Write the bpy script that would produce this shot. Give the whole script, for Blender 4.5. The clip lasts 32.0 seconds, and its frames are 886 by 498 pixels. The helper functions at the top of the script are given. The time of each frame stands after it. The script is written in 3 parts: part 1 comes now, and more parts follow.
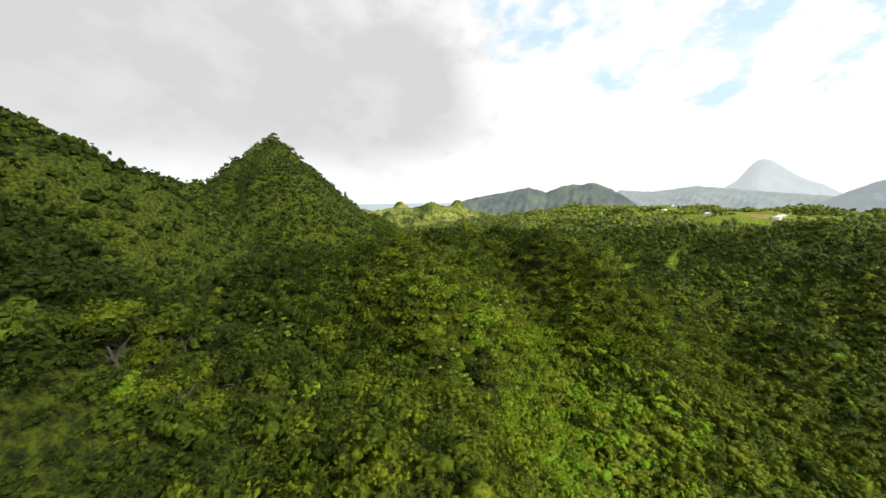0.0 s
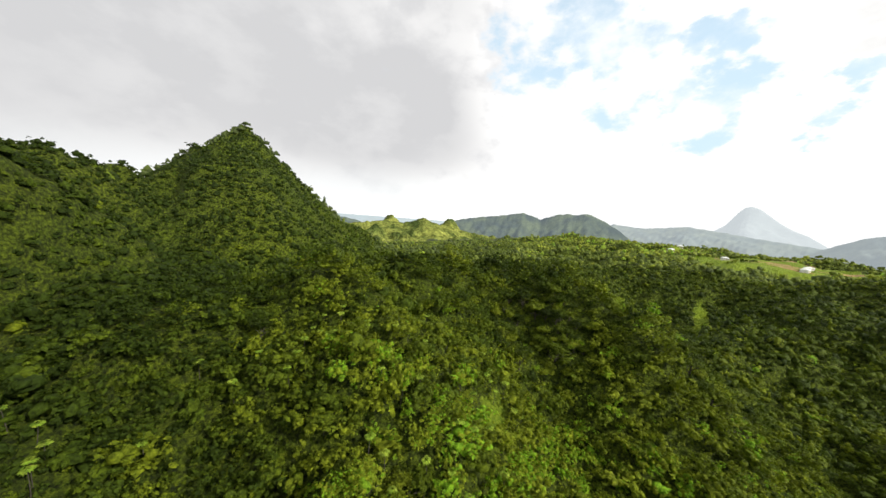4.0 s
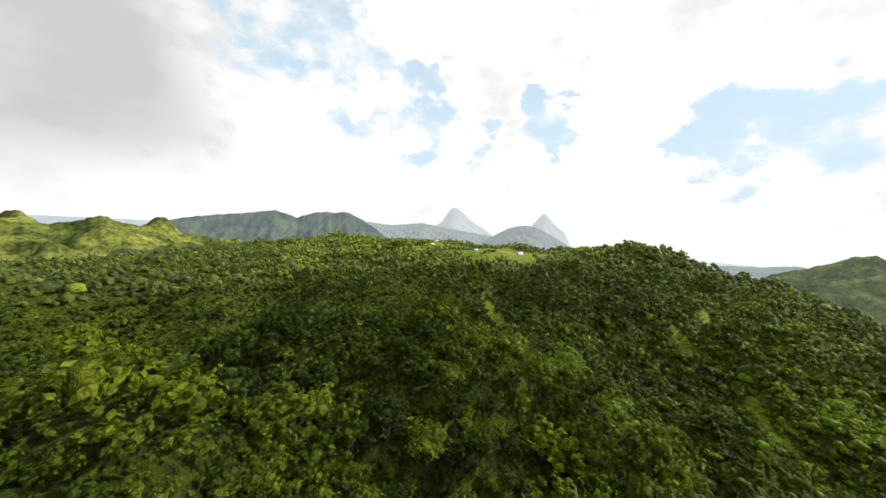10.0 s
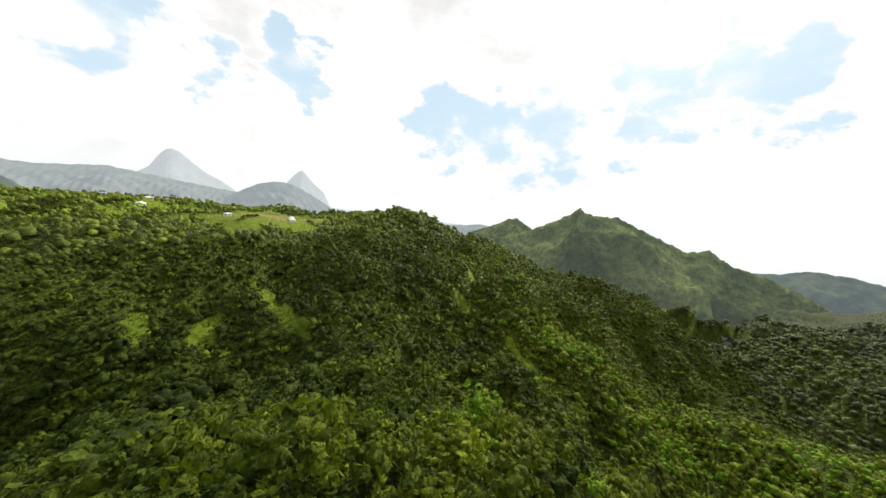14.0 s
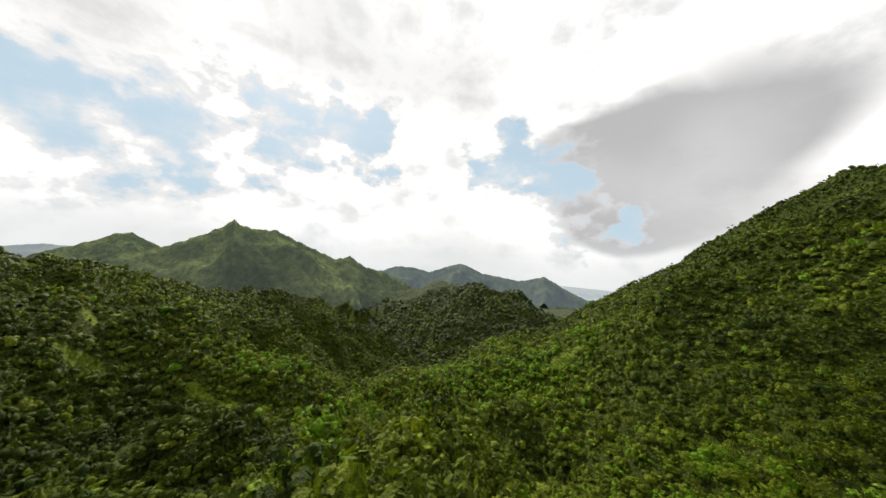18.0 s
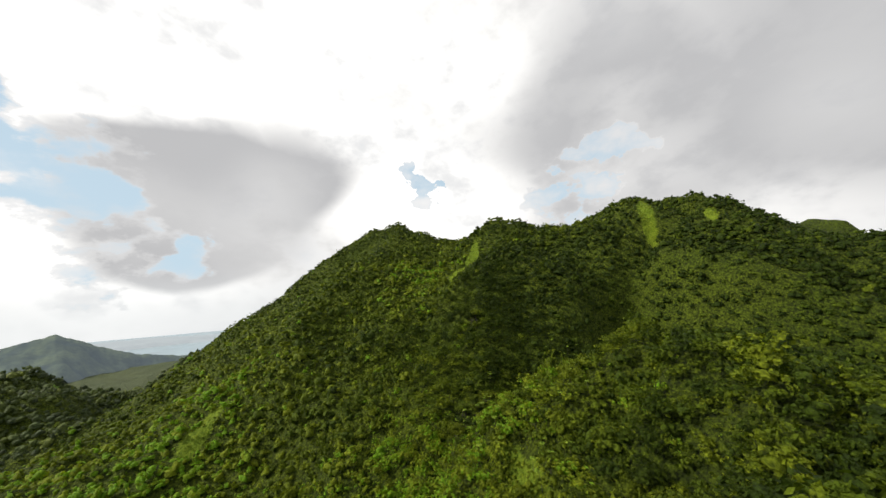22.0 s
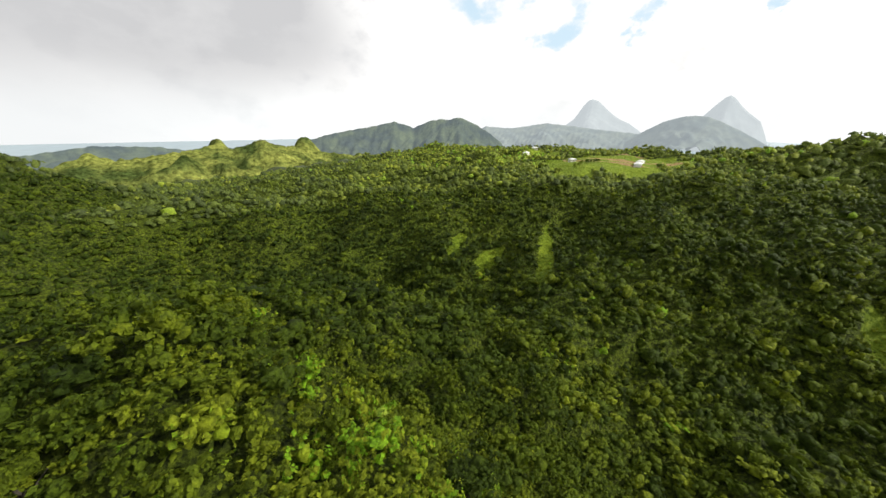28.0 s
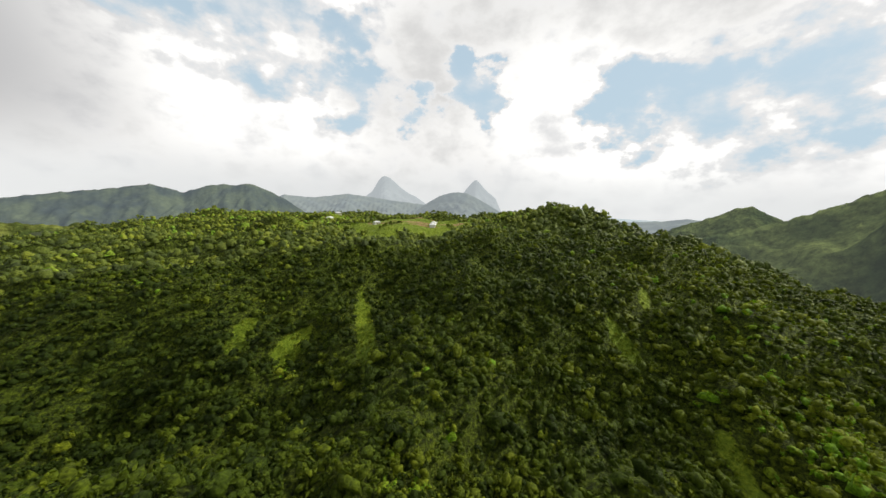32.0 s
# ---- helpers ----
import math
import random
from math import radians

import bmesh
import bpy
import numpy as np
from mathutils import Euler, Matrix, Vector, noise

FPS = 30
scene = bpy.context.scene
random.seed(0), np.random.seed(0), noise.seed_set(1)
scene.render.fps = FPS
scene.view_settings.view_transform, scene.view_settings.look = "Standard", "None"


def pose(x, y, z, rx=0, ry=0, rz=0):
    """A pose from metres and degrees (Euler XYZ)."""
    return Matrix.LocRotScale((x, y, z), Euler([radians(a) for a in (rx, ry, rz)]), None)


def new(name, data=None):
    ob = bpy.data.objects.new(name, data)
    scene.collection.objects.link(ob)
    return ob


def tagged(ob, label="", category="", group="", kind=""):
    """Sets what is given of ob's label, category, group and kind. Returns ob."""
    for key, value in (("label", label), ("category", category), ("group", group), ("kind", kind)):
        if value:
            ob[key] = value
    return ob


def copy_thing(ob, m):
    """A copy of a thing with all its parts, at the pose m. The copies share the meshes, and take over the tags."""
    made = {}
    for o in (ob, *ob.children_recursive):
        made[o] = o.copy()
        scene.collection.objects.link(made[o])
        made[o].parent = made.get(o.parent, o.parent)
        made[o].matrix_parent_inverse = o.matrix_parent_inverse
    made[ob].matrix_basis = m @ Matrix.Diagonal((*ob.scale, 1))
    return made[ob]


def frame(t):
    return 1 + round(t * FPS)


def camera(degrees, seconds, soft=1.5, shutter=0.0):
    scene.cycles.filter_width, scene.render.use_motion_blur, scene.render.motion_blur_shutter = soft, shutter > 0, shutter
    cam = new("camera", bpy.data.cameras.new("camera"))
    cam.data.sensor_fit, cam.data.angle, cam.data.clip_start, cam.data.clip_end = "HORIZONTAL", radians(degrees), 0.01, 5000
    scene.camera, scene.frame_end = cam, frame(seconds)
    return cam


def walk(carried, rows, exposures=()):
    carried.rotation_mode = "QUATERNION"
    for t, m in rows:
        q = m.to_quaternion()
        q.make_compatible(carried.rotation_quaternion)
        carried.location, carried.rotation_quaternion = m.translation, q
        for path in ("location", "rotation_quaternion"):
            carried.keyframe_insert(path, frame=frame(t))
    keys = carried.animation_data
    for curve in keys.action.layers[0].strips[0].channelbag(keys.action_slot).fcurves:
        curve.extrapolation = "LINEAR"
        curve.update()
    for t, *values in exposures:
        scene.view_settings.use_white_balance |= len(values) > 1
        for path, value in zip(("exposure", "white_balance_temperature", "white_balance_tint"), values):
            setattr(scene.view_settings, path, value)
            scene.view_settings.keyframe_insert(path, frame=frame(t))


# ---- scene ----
EXPOSURES = [(0.0, 0.15), (5.0, 0.1), (9.0, 0.0), (13.0, 0.08), (17.0, -0.42), (19.0, -0.15), (21.0, -0.15), (23.0, -0.3), (26.0, -0.1), (29.0, 0.05), (32.0, -0.35)]

# ---- camera: seconds, eye in metres, yaw, pitch and roll in degrees ----
cam = camera(110.9, 32.0)
PATH = [
    (0, 2.07, 3.54, 224.88, -2.35, -11.09, 1.03),
    (0.5, 3.55, 11.12, 224.04, -2.35, -10.44, 0.56),
    (1, 5.00, 18.72, 223.23, -2.25, -9.85, 0.05),
    (1.5, 6.62, 26.33, 222.66, -2.09, -9.42, -0.60),
    (2, 8.20, 33.95, 222.17, -1.90, -9.10, -1.38),
    (2.5, 9.23, 41.98, 221.87, -1.84, -8.84, -2.11),
    (4.5, 11.57, 72.64, 220.52, -4.51, -7.36, -5.63),
    (5, 11.82, 80.28, 220.51, -6.82, -6.99, -6.95),
    (5.5, 12.45, 88.57, 220.27, -10.11, -6.54, -8.18),
    (6, 13.00, 96.65, 220.11, -14.05, -6.19, -8.99),
    (6.5, 13.41, 104.36, 220.20, -18.07, -6.11, -9.14),
    (7, 13.55, 111.74, 220.14, -21.85, -6.12, -8.84),
    (7.5, 14.38, 119.81, 219.65, -25.96, -6.13, -8.13),
    (8, 15.63, 128.22, 219.11, -30.26, -6.04, -7.31),
    (8.5, 17.43, 136.61, 218.77, -34.72, -5.71, -6.41),
    (9, 19.93, 145.01, 218.27, -39.15, -5.30, -5.55),
    (9.5, 22.97, 153.51, 217.98, -43.37, -4.88, -4.89),
    (10, 26.49, 161.22, 217.84, -47.16, -4.63, -4.36),
    (10.5, 30.39, 168.70, 217.74, -50.84, -4.63, -4.18),
    (11, 34.23, 175.44, 217.89, -54.42, -4.86, -4.27),
    (11.5, 37.98, 181.62, 218.23, -58.66, -5.33, -4.55),
    (12, 41.73, 187.43, 218.47, -63.45, -5.87, -4.86),
    (12.5, 45.66, 192.70, 218.78, -68.88, -6.61, -5.32),
    (13, 49.65, 197.18, 219.29, -75.40, -7.41, -6.02),
    (13.5, 53.54, 200.93, 219.82, -82.75, -7.74, -6.72),
    (14, 57.40, 204.16, 220.52, -90.63, -7.52, -7.50),
    (14.5, 59.71, 207.77, 220.97, -98.48, -6.96, -8.11),
    (16.5, 60.23, 218.15, 213.48, -127.07, -2.08, -5.36),
    (17, 64.17, 221.38, 212.24, -134.86, -0.52, -4.86),
    (17.5, 69.59, 224.53, 211.55, -142.49, 0.83, -4.90),
    (18, 75.75, 226.95, 210.34, -151.24, 2.61, -4.91),
    (18.5, 81.75, 228.44, 209.34, -160.49, 4.59, -4.47),
    (19, 88.13, 229.28, 208.48, -169.53, 6.41, -3.73),
    (19.5, 96.50, 229.70, 207.44, -178.88, 7.98, -2.54),
    (20, 104.73, 228.46, 207.36, -187.88, 8.98, -0.96),
    (20.5, 112.10, 225.99, 209.24, -196.28, 9.43, 0.60),
    (21, 118.23, 223.55, 211.85, -204.64, 9.58, 1.89),
    (21.5, 122.45, 219.54, 213.89, -213.10, 9.67, 2.75),
    (22, 124.91, 212.46, 215.22, -222.03, 9.74, 3.45),
    (22.5, 127.30, 204.29, 216.08, -232.30, 9.77, 4.56),
    (23, 130.30, 195.02, 217.55, -244.56, 9.29, 6.16),
    (23.5, 131.32, 182.79, 220.85, -258.39, 8.12, 7.84),
    (24, 133.40, 170.03, 224.93, -272.88, 5.97, 8.75),
    (24.5, 133.74, 159.72, 228.02, -287.66, 2.08, 9.14),
    (25, 129.52, 153.61, 228.42, -302.44, -3.65, 8.43),
    (25.5, 122.93, 150.51, 227.20, -317.42, -9.43, 7.58),
    (26, 116.55, 150.51, 226.51, -332.47, -14.56, 6.91),
    (26.5, 113.30, 153.53, 226.91, -347.07, -18.74, 5.96),
    (28.5, 111.29, 161.13, 223.43, -393.74, -22.62, -0.46),
    (29, 113.06, 164.20, 221.93, -401.27, -21.45, 0.65),
    (29.5, 116.04, 167.04, 220.34, -406.71, -19.97, 1.11),
    (30, 119.30, 169.75, 218.89, -410.72, -18.01, 0.85),
    (30.5, 122.53, 172.63, 217.90, -413.55, -15.79, 0.24),
    (31, 125.72, 175.36, 216.88, -415.81, -13.33, -0.46),
    (31.5, 129.12, 178.20, 216.16, -417.63, -11.21, -1.24),
    (32, 132.87, 180.94, 215.89, -418.97, -9.66, -2.11),
]
walk(cam, [(t, pose(x, y, z, 90 + pitch, roll, yaw)) for t, x, y, z, yaw, pitch, roll in PATH], EXPOSURES)

# ---- sky and sun ----
SUN_BEARING, SUN_HEIGHT = 122.0, 36.0
# openings in the cloud and heavier grey cloud: bearing (clockwise from north), height, size, in degrees
OPENINGS = [(20, 27, 5), (29, 24, 5), (42, 20, 4), (57, 15.5, 3), (63, 18, 2.6), (90, 14, 3.5), (98, 13.5, 4.5), (108, 16.5, 4.5), (121, 18.5, 4), (134, 20, 3), (161, 19.5, 3),
            (171, 17.5, 3.4), (178, 8, 3), (-137, 24, 1.2), (-113, 18, 2.4), (-108, 22.5, 1.8)]
HEAVY = [(-45, 15, 21), (-16, 25, 17), (-72, 24, 18), (-102, 24, 13), (-55, 40, 25), (189, 16, 7), (203, 20, 8.5), (216, 20, 6)]


def bearing(az, el):
    a, e = radians(az), radians(el)
    return (math.sin(a) * math.cos(e), math.cos(a) * math.cos(e), math.sin(e))


def build_world():
    w = bpy.data.worlds.new("sky")
    scene.world = w
    w.use_nodes = True
    nodes, links = w.node_tree.nodes, w.node_tree.links
    back = nodes["Background"]

    def node(kind, **values):
        n = nodes.new(kind)
        for k, v in values.items():
            n.inputs[k].default_value = v
        return n

    def calc(how, a, b=0.0, clamp=False):
        n = nodes.new("ShaderNodeMath")
        n.operation, n.use_clamp = how, clamp
        for k, v in enumerate((a, b)):
            if isinstance(v, (int, float)):
                n.inputs[k].default_value = v
            else:
                links.new(v, n.inputs[k])
        return n.outputs[0]

    def blend(fac, a, b):
        n = nodes.new("ShaderNodeMix")
        n.data_type = "RGBA"
        for socket, v in ((n.inputs[0], fac), (n.inputs[6], a), (n.inputs[7], b)):
            if isinstance(v, tuple):
                socket.default_value = (*v, 1)
            else:
                links.new(v, socket)
        return n.outputs[2]

    def steps(value, low, high):
        n = nodes.new("ShaderNodeMapRange")
        n.interpolation_type = "SMOOTHSTEP"
        n.inputs["From Min"].default_value, n.inputs["From Max"].default_value = low, high
        links.new(value, n.inputs["Value"])
        return n.outputs["Result"]

    sky = nodes.new("ShaderNodeTexSky")
    sky.sky_type, sky.sun_disc = "NISHITA", False
    sky.sun_elevation, sky.sun_rotation = radians(SUN_HEIGHT), radians(SUN_BEARING)
    way = nodes.new("ShaderNodeTexCoord").outputs["Generated"]
    flat = nodes.new("ShaderNodeMapping")
    flat.inputs["Scale"].default_value = (1.0, 1.0, 1.6)
    links.new(way, flat.inputs["Vector"])
    puffs = node("ShaderNodeTexNoise", Scale=7.0, Detail=6.0, Roughness=0.55)
    links.new(flat.outputs["Vector"], puffs.inputs["Vector"])
    banks = node("ShaderNodeTexNoise", Scale=1.9, Detail=1.0, Roughness=0.35)
    links.new(flat.outputs["Vector"], banks.inputs["Vector"])
    # the ways are shaken by noise, so that cloud edges billow
    shake = nodes.new("ShaderNodeVectorMath")
    shake.operation = "MULTIPLY_ADD"
    links.new(puffs.outputs["Color"], shake.inputs[0])
    shake.inputs[1].default_value = (0.06, 0.06, 0.06)
    links.new(way, shake.inputs[2])
    settle = nodes.new("ShaderNodeVectorMath")
    settle.operation = "SUBTRACT"
    links.new(shake.outputs[0], settle.inputs[0])
    settle.inputs[1].default_value = (0.03, 0.03, 0.03)

    drift = nodes.new("ShaderNodeVectorMath")
    drift.operation = "MULTIPLY_ADD"
    links.new(banks.outputs["Color"], drift.inputs[0])
    drift.inputs[1].default_value = (0.36, 0.36, 0.2)
    links.new(way, drift.inputs[2])
    drifted = nodes.new("ShaderNodeVectorMath")
    drifted.operation = "SUBTRACT"
    links.new(drift.outputs[0], drifted.inputs[0])
    drifted.inputs[1].default_value = (0.18, 0.18, 0.1)

    def field(spots, inner, outer, where):
        total = None
        for az, el, size in spots:
            d = nodes.new("ShaderNodeVectorMath")
            d.operation = "DOT_PRODUCT"
            links.new(where, d.inputs[0])
            d.inputs[1].default_value = bearing(az, el)
            one = steps(d.outputs["Value"], math.cos(radians(size * outer)), math.cos(radians(size * inner)))
            total = one if total is None else calc("MAXIMUM", total, one)
        return total

    parted = field(OPENINGS, 0.0, 2.2, settle.outputs[0])
    thin = calc("ADD", parted, calc("MULTIPLY", calc("SUBTRACT", puffs.outputs["Fac"], 0.5), 2.4))
    gap, fringe = steps(thin, 0.42, 1.3), steps(thin, -0.1, 0.5)
    billow = calc("MULTIPLY", calc("SUBTRACT", puffs.outputs["Fac"], 0.5), 0.5)
    grey = calc("ADD", field(HEAVY, 0.0, 2.1, drifted.outputs[0]), billow, True)
    heavy = calc("MULTIPLY", calc("MULTIPLY", grey, steps(banks.outputs["Fac"], 0.05, 0.55)), calc("SUBTRACT", 1.0, calc("MULTIPLY", parted, 0.6)))
    soft = steps(calc("ADD", calc("MULTIPLY", banks.outputs["Fac"], 0.55), calc("MULTIPLY", puffs.outputs["Fac"], 0.45)), 0.3, 0.58)
    height_of = nodes.new("ShaderNodeSeparateXYZ")
    links.new(way, height_of.inputs[0])
    cloud = blend(soft, (0.87, 0.865, 0.855), CLOUD)
    cloud = blend(fringe, cloud, (1.04, 1.04, 1.04))
    cloud = blend(heavy, cloud, (0.63, 0.63, 0.64))
    scaled = nodes.new("ShaderNodeVectorMath")
    scaled.operation = "SCALE"
    links.new(sky.outputs["Color"], scaled.inputs[0])
    scaled.inputs["Scale"].default_value = 0.14
    blue = blend(steps(height_of.outputs["Z"], 0.05, 1.6), (0.66, 0.84, 0.97), scaled.outputs[0])
    seen = blend(gap, cloud, blue)
    haze = steps(height_of.outputs["Z"], 0.14, -0.01)
    seen = blend(calc("MULTIPLY", haze, 0.75), seen, (0.95, 0.975, 0.98))
    links.new(seen, back.inputs["Color"])
    back.inputs["Strength"].default_value = 1.0


CLOUD = (1.5, 1.48, 1.44)
build_world()
sun = new("sun", bpy.data.lights.new("sun", "SUN"))
sun.data.energy, sun.data.angle, sun.data.color = 5.5, radians(1.5), (1.0, 0.935, 0.79)
sun.rotation_euler = (radians(90 - SUN_HEIGHT), 0, radians(180 - SUN_BEARING))

# ---- materials ----
def material(name):
    m = bpy.data.materials.new(name)
    m.use_nodes = True
    n = m.node_tree
    return m, n.nodes, n.links, n.nodes["Principled BSDF"]


def ramp(nodes, stops):
    r = nodes.new("ShaderNodeValToRGB")
    e = r.color_ramp.elements
    while len(e) < len(stops):
        e.new(0.5)
    for k, (p, c) in enumerate(stops):
        e[k].position, e[k].color = p, (*c, 1)
    return r


def tex_noise(nodes, links, scale, detail=4.0, rough=0.55, vector=None):
    t = nodes.new("ShaderNodeTexNoise")
    t.inputs["Scale"].default_value, t.inputs["Detail"].default_value, t.inputs["Roughness"].default_value = scale, detail, rough
    if vector:
        links.new(vector, t.inputs["Vector"])
    return t


def mix_colour(nodes, links, fac, a, b, how="MIX"):
    m = nodes.new("ShaderNodeMix")
    m.data_type, m.blend_type = "RGBA", how
    for socket, value in ((m.inputs[0], fac), (m.inputs[6], a), (m.inputs[7], b)):
        if isinstance(value, (int, float)):
            socket.default_value = value
        elif isinstance(value, tuple):
            socket.default_value = (*value, 1)
        else:
            links.new(value, socket)
    return m.outputs[2]


def math_node(nodes, links, how, a, b=0.0, clamp=False):
    m = nodes.new("ShaderNodeMath")
    m.operation, m.use_clamp = how, clamp
    for k, v in enumerate((a, b)):
        if isinstance(v, (int, float)):
            m.inputs[k].default_value = v
        else:
            links.new(v, m.inputs[k])
    return m.outputs[0]


def position(nodes):
    return nodes.new("ShaderNodeNewGeometry").outputs["Position"]


GREENS = [(0.0, (0.0201, 0.036, 0.0032)), (0.28, (0.0442, 0.072, 0.0048)), (0.55, (0.0784, 0.113, 0.0064)), (0.8, (0.1257, 0.162, 0.0088)), (0.93, (0.1708, 0.22, 0.0128)), (1.0, (0.1307, 0.26, 0.0112))]


def foliage(name, source, gain=1.0, stops=GREENS):
    """Leaves: the tint of a whole crown from its tree, a smaller change from leaf to leaf, and light let through."""
    m, nodes, links, bsdf = material(name)
    if source == "object":
        tint = nodes.new("ShaderNodeObjectInfo").outputs["Random"]
    else:
        a = nodes.new("ShaderNodeAttribute")
        a.attribute_name = "tint"
        tint = a.outputs["Fac"]
    geo = nodes.new("ShaderNodeNewGeometry")
    leaf = math_node(nodes, links, "MULTIPLY_ADD", geo.outputs["Random Per Island"], 0.22)
    links.new(tint, leaf.node.inputs[2])
    moved = math_node(nodes, links, "SUBTRACT", leaf, 0.11, clamp=True)
    r = ramp(nodes, [(p, tuple(gain * v for v in c)) for p, c in stops])
    links.new(moved, r.inputs["Fac"])
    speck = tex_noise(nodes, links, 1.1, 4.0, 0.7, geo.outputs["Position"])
    # painted light and shade of leaf clumps, dark where their bump is low
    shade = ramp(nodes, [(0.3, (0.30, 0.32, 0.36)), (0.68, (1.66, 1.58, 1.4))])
    clumps = nodes.new("ShaderNodeBump")
    clumps.inputs["Strength"].default_value, clumps.inputs["Distance"].default_value = 0.9, 0.9
    links.new(speck.outputs["Fac"], clumps.inputs["Height"])
    links.new(clumps.outputs["Normal"], bsdf.inputs["Normal"])
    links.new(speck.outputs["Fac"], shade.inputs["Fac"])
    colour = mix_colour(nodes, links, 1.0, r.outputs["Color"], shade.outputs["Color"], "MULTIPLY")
    links.new(colour, bsdf.inputs["Base Color"])
    bsdf.inputs["Roughness"].default_value = 0.6
    bsdf.inputs["Specular IOR Level"].default_value = 0.12
    through_leaf = nodes.new("ShaderNodeBsdfTranslucent")
    links.new(mix_colour(nodes, links, 1.0, colour, (1.25, 1.3, 0.6), "MULTIPLY"), through_leaf.inputs["Color"])
    both = nodes.new("ShaderNodeMixShader")
    both.inputs[0].default_value = 0.28
    links.new(bsdf.outputs[0], both.inputs[1])
    links.new(through_leaf.outputs[0], both.inputs[2])
    links.new(both.outputs[0], nodes["Material Output"].inputs["Surface"])
    return m


def bark_material():
    m, nodes, links, bsdf = material("bark")
    n = tex_noise(nodes, links, 3.0, 6.0, 0.7, position(nodes))
    r = ramp(nodes, [(0.3, (0.02, 0.018, 0.012)), (0.7, (0.06, 0.052, 0.038))])
    links.new(n.outputs["Fac"], r.inputs["Fac"])
    links.new(r.outputs["Color"], bsdf.inputs["Base Color"])
    b = nodes.new("ShaderNodeBump")
    b.inputs["Strength"].default_value, b.inputs["Distance"].default_value = 0.6, 0.05
    links.new(n.outputs["Fac"], b.inputs["Height"])
    links.new(b.outputs["Normal"], bsdf.inputs["Normal"])
    bsdf.inputs["Roughness"].default_value = 0.9
    return m


def ground_material():
    """Undergrowth and leaf litter under the trees; grass and fern where the cover is open (attribute 'grass'); ploughed earth ('soil')."""
    m, nodes, links, bsdf = material("ground_cover")
    pos = position(nodes)
    big = tex_noise(nodes, links, 0.02, 4.0, 0.6, pos)
    fine = tex_noise(nodes, links, 0.75, 7.0, 0.72, pos)
    cell = nodes.new("ShaderNodeTexVoronoi")
    cell.inputs["Scale"].default_value = 0.15
    links.new(pos, cell.inputs["Vector"])
    under = ramp(nodes, [(0.36, (0.008, 0.013, 0.002)), (0.48, (0.034, 0.05, 0.004)), (0.62, (0.10, 0.135, 0.008))])
    links.new(fine.outputs["Fac"], under.inputs["Fac"])
    grass = ramp(nodes, [(0.34, (0.05, 0.085, 0.005)), (0.5, (0.12, 0.175, 0.010)), (0.68, (0.20, 0.25, 0.020))])
    links.new(fine.outputs["Fac"], grass.inputs["Fac"])
    soil = ramp(nodes, [(0.3, (0.17, 0.115, 0.055)), (0.7, (0.30, 0.21, 0.10))])
    links.new(fine.outputs["Fac"], soil.inputs["Fac"])
    how = {}
    for key in ("grass", "soil"):
        a = nodes.new("ShaderNodeAttribute")
        a.attribute_name = key
        how[key] = math_node(nodes, links, "ADD", a.outputs["Fac"], math_node(nodes, links, "MULTIPLY", math_node(nodes, links, "SUBTRACT", fine.outputs["Fac"], 0.5), 0.5), clamp=True)
        step = ramp(nodes, [(0.35, (0, 0, 0)), (0.6, (1, 1, 1))])
        links.new(how[key], step.inputs["Fac"])
        how[key] = step.outputs["Color"]
    # distant crowns as ground colour, with haze greyed into it
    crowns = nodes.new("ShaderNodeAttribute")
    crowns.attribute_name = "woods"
    hazy_leafy = ramp(nodes, [(0.3, (0.036, 0.05, 0.026)), (0.7, (0.075, 0.09, 0.042))])
    links.new(fine.outputs["Fac"], hazy_leafy.inputs["Fac"])
    floor = mix_colour(nodes, links, crowns.outputs["Fac"], under.outputs["Color"], hazy_leafy.outputs["Color"])
    c = mix_colour(nodes, links, how["grass"], floor, grass.outputs["Color"])
    c = mix_colour(nodes, links, how["soil"], c, soil.outputs["Color"])
    tone = ramp(nodes, [(0.3, (0.8, 0.85, 0.8)), (0.7, (1.15, 1.1, 1.0))])
    links.new(big.outputs["Fac"], tone.inputs["Fac"])
    links.new(mix_colour(nodes, links, 1.0, c, tone.outputs["Color"], "MULTIPLY"), bsdf.inputs["Base Color"])
    b = nodes.new("ShaderNodeBump")
    b.inputs["Strength"].default_value, b.inputs["Distance"].default_value = 1.0, 2.2
    links.new(math_node(nodes, links, "ADD", fine.outputs["Fac"], cell.outputs["Distance"]), b.inputs["Height"])
    links.new(b.outputs["Normal"], bsdf.inputs["Normal"])
    bsdf.inputs["Roughness"].default_value = 0.9
    bsdf.inputs["Specular IOR Level"].default_value = 0.15
    return m


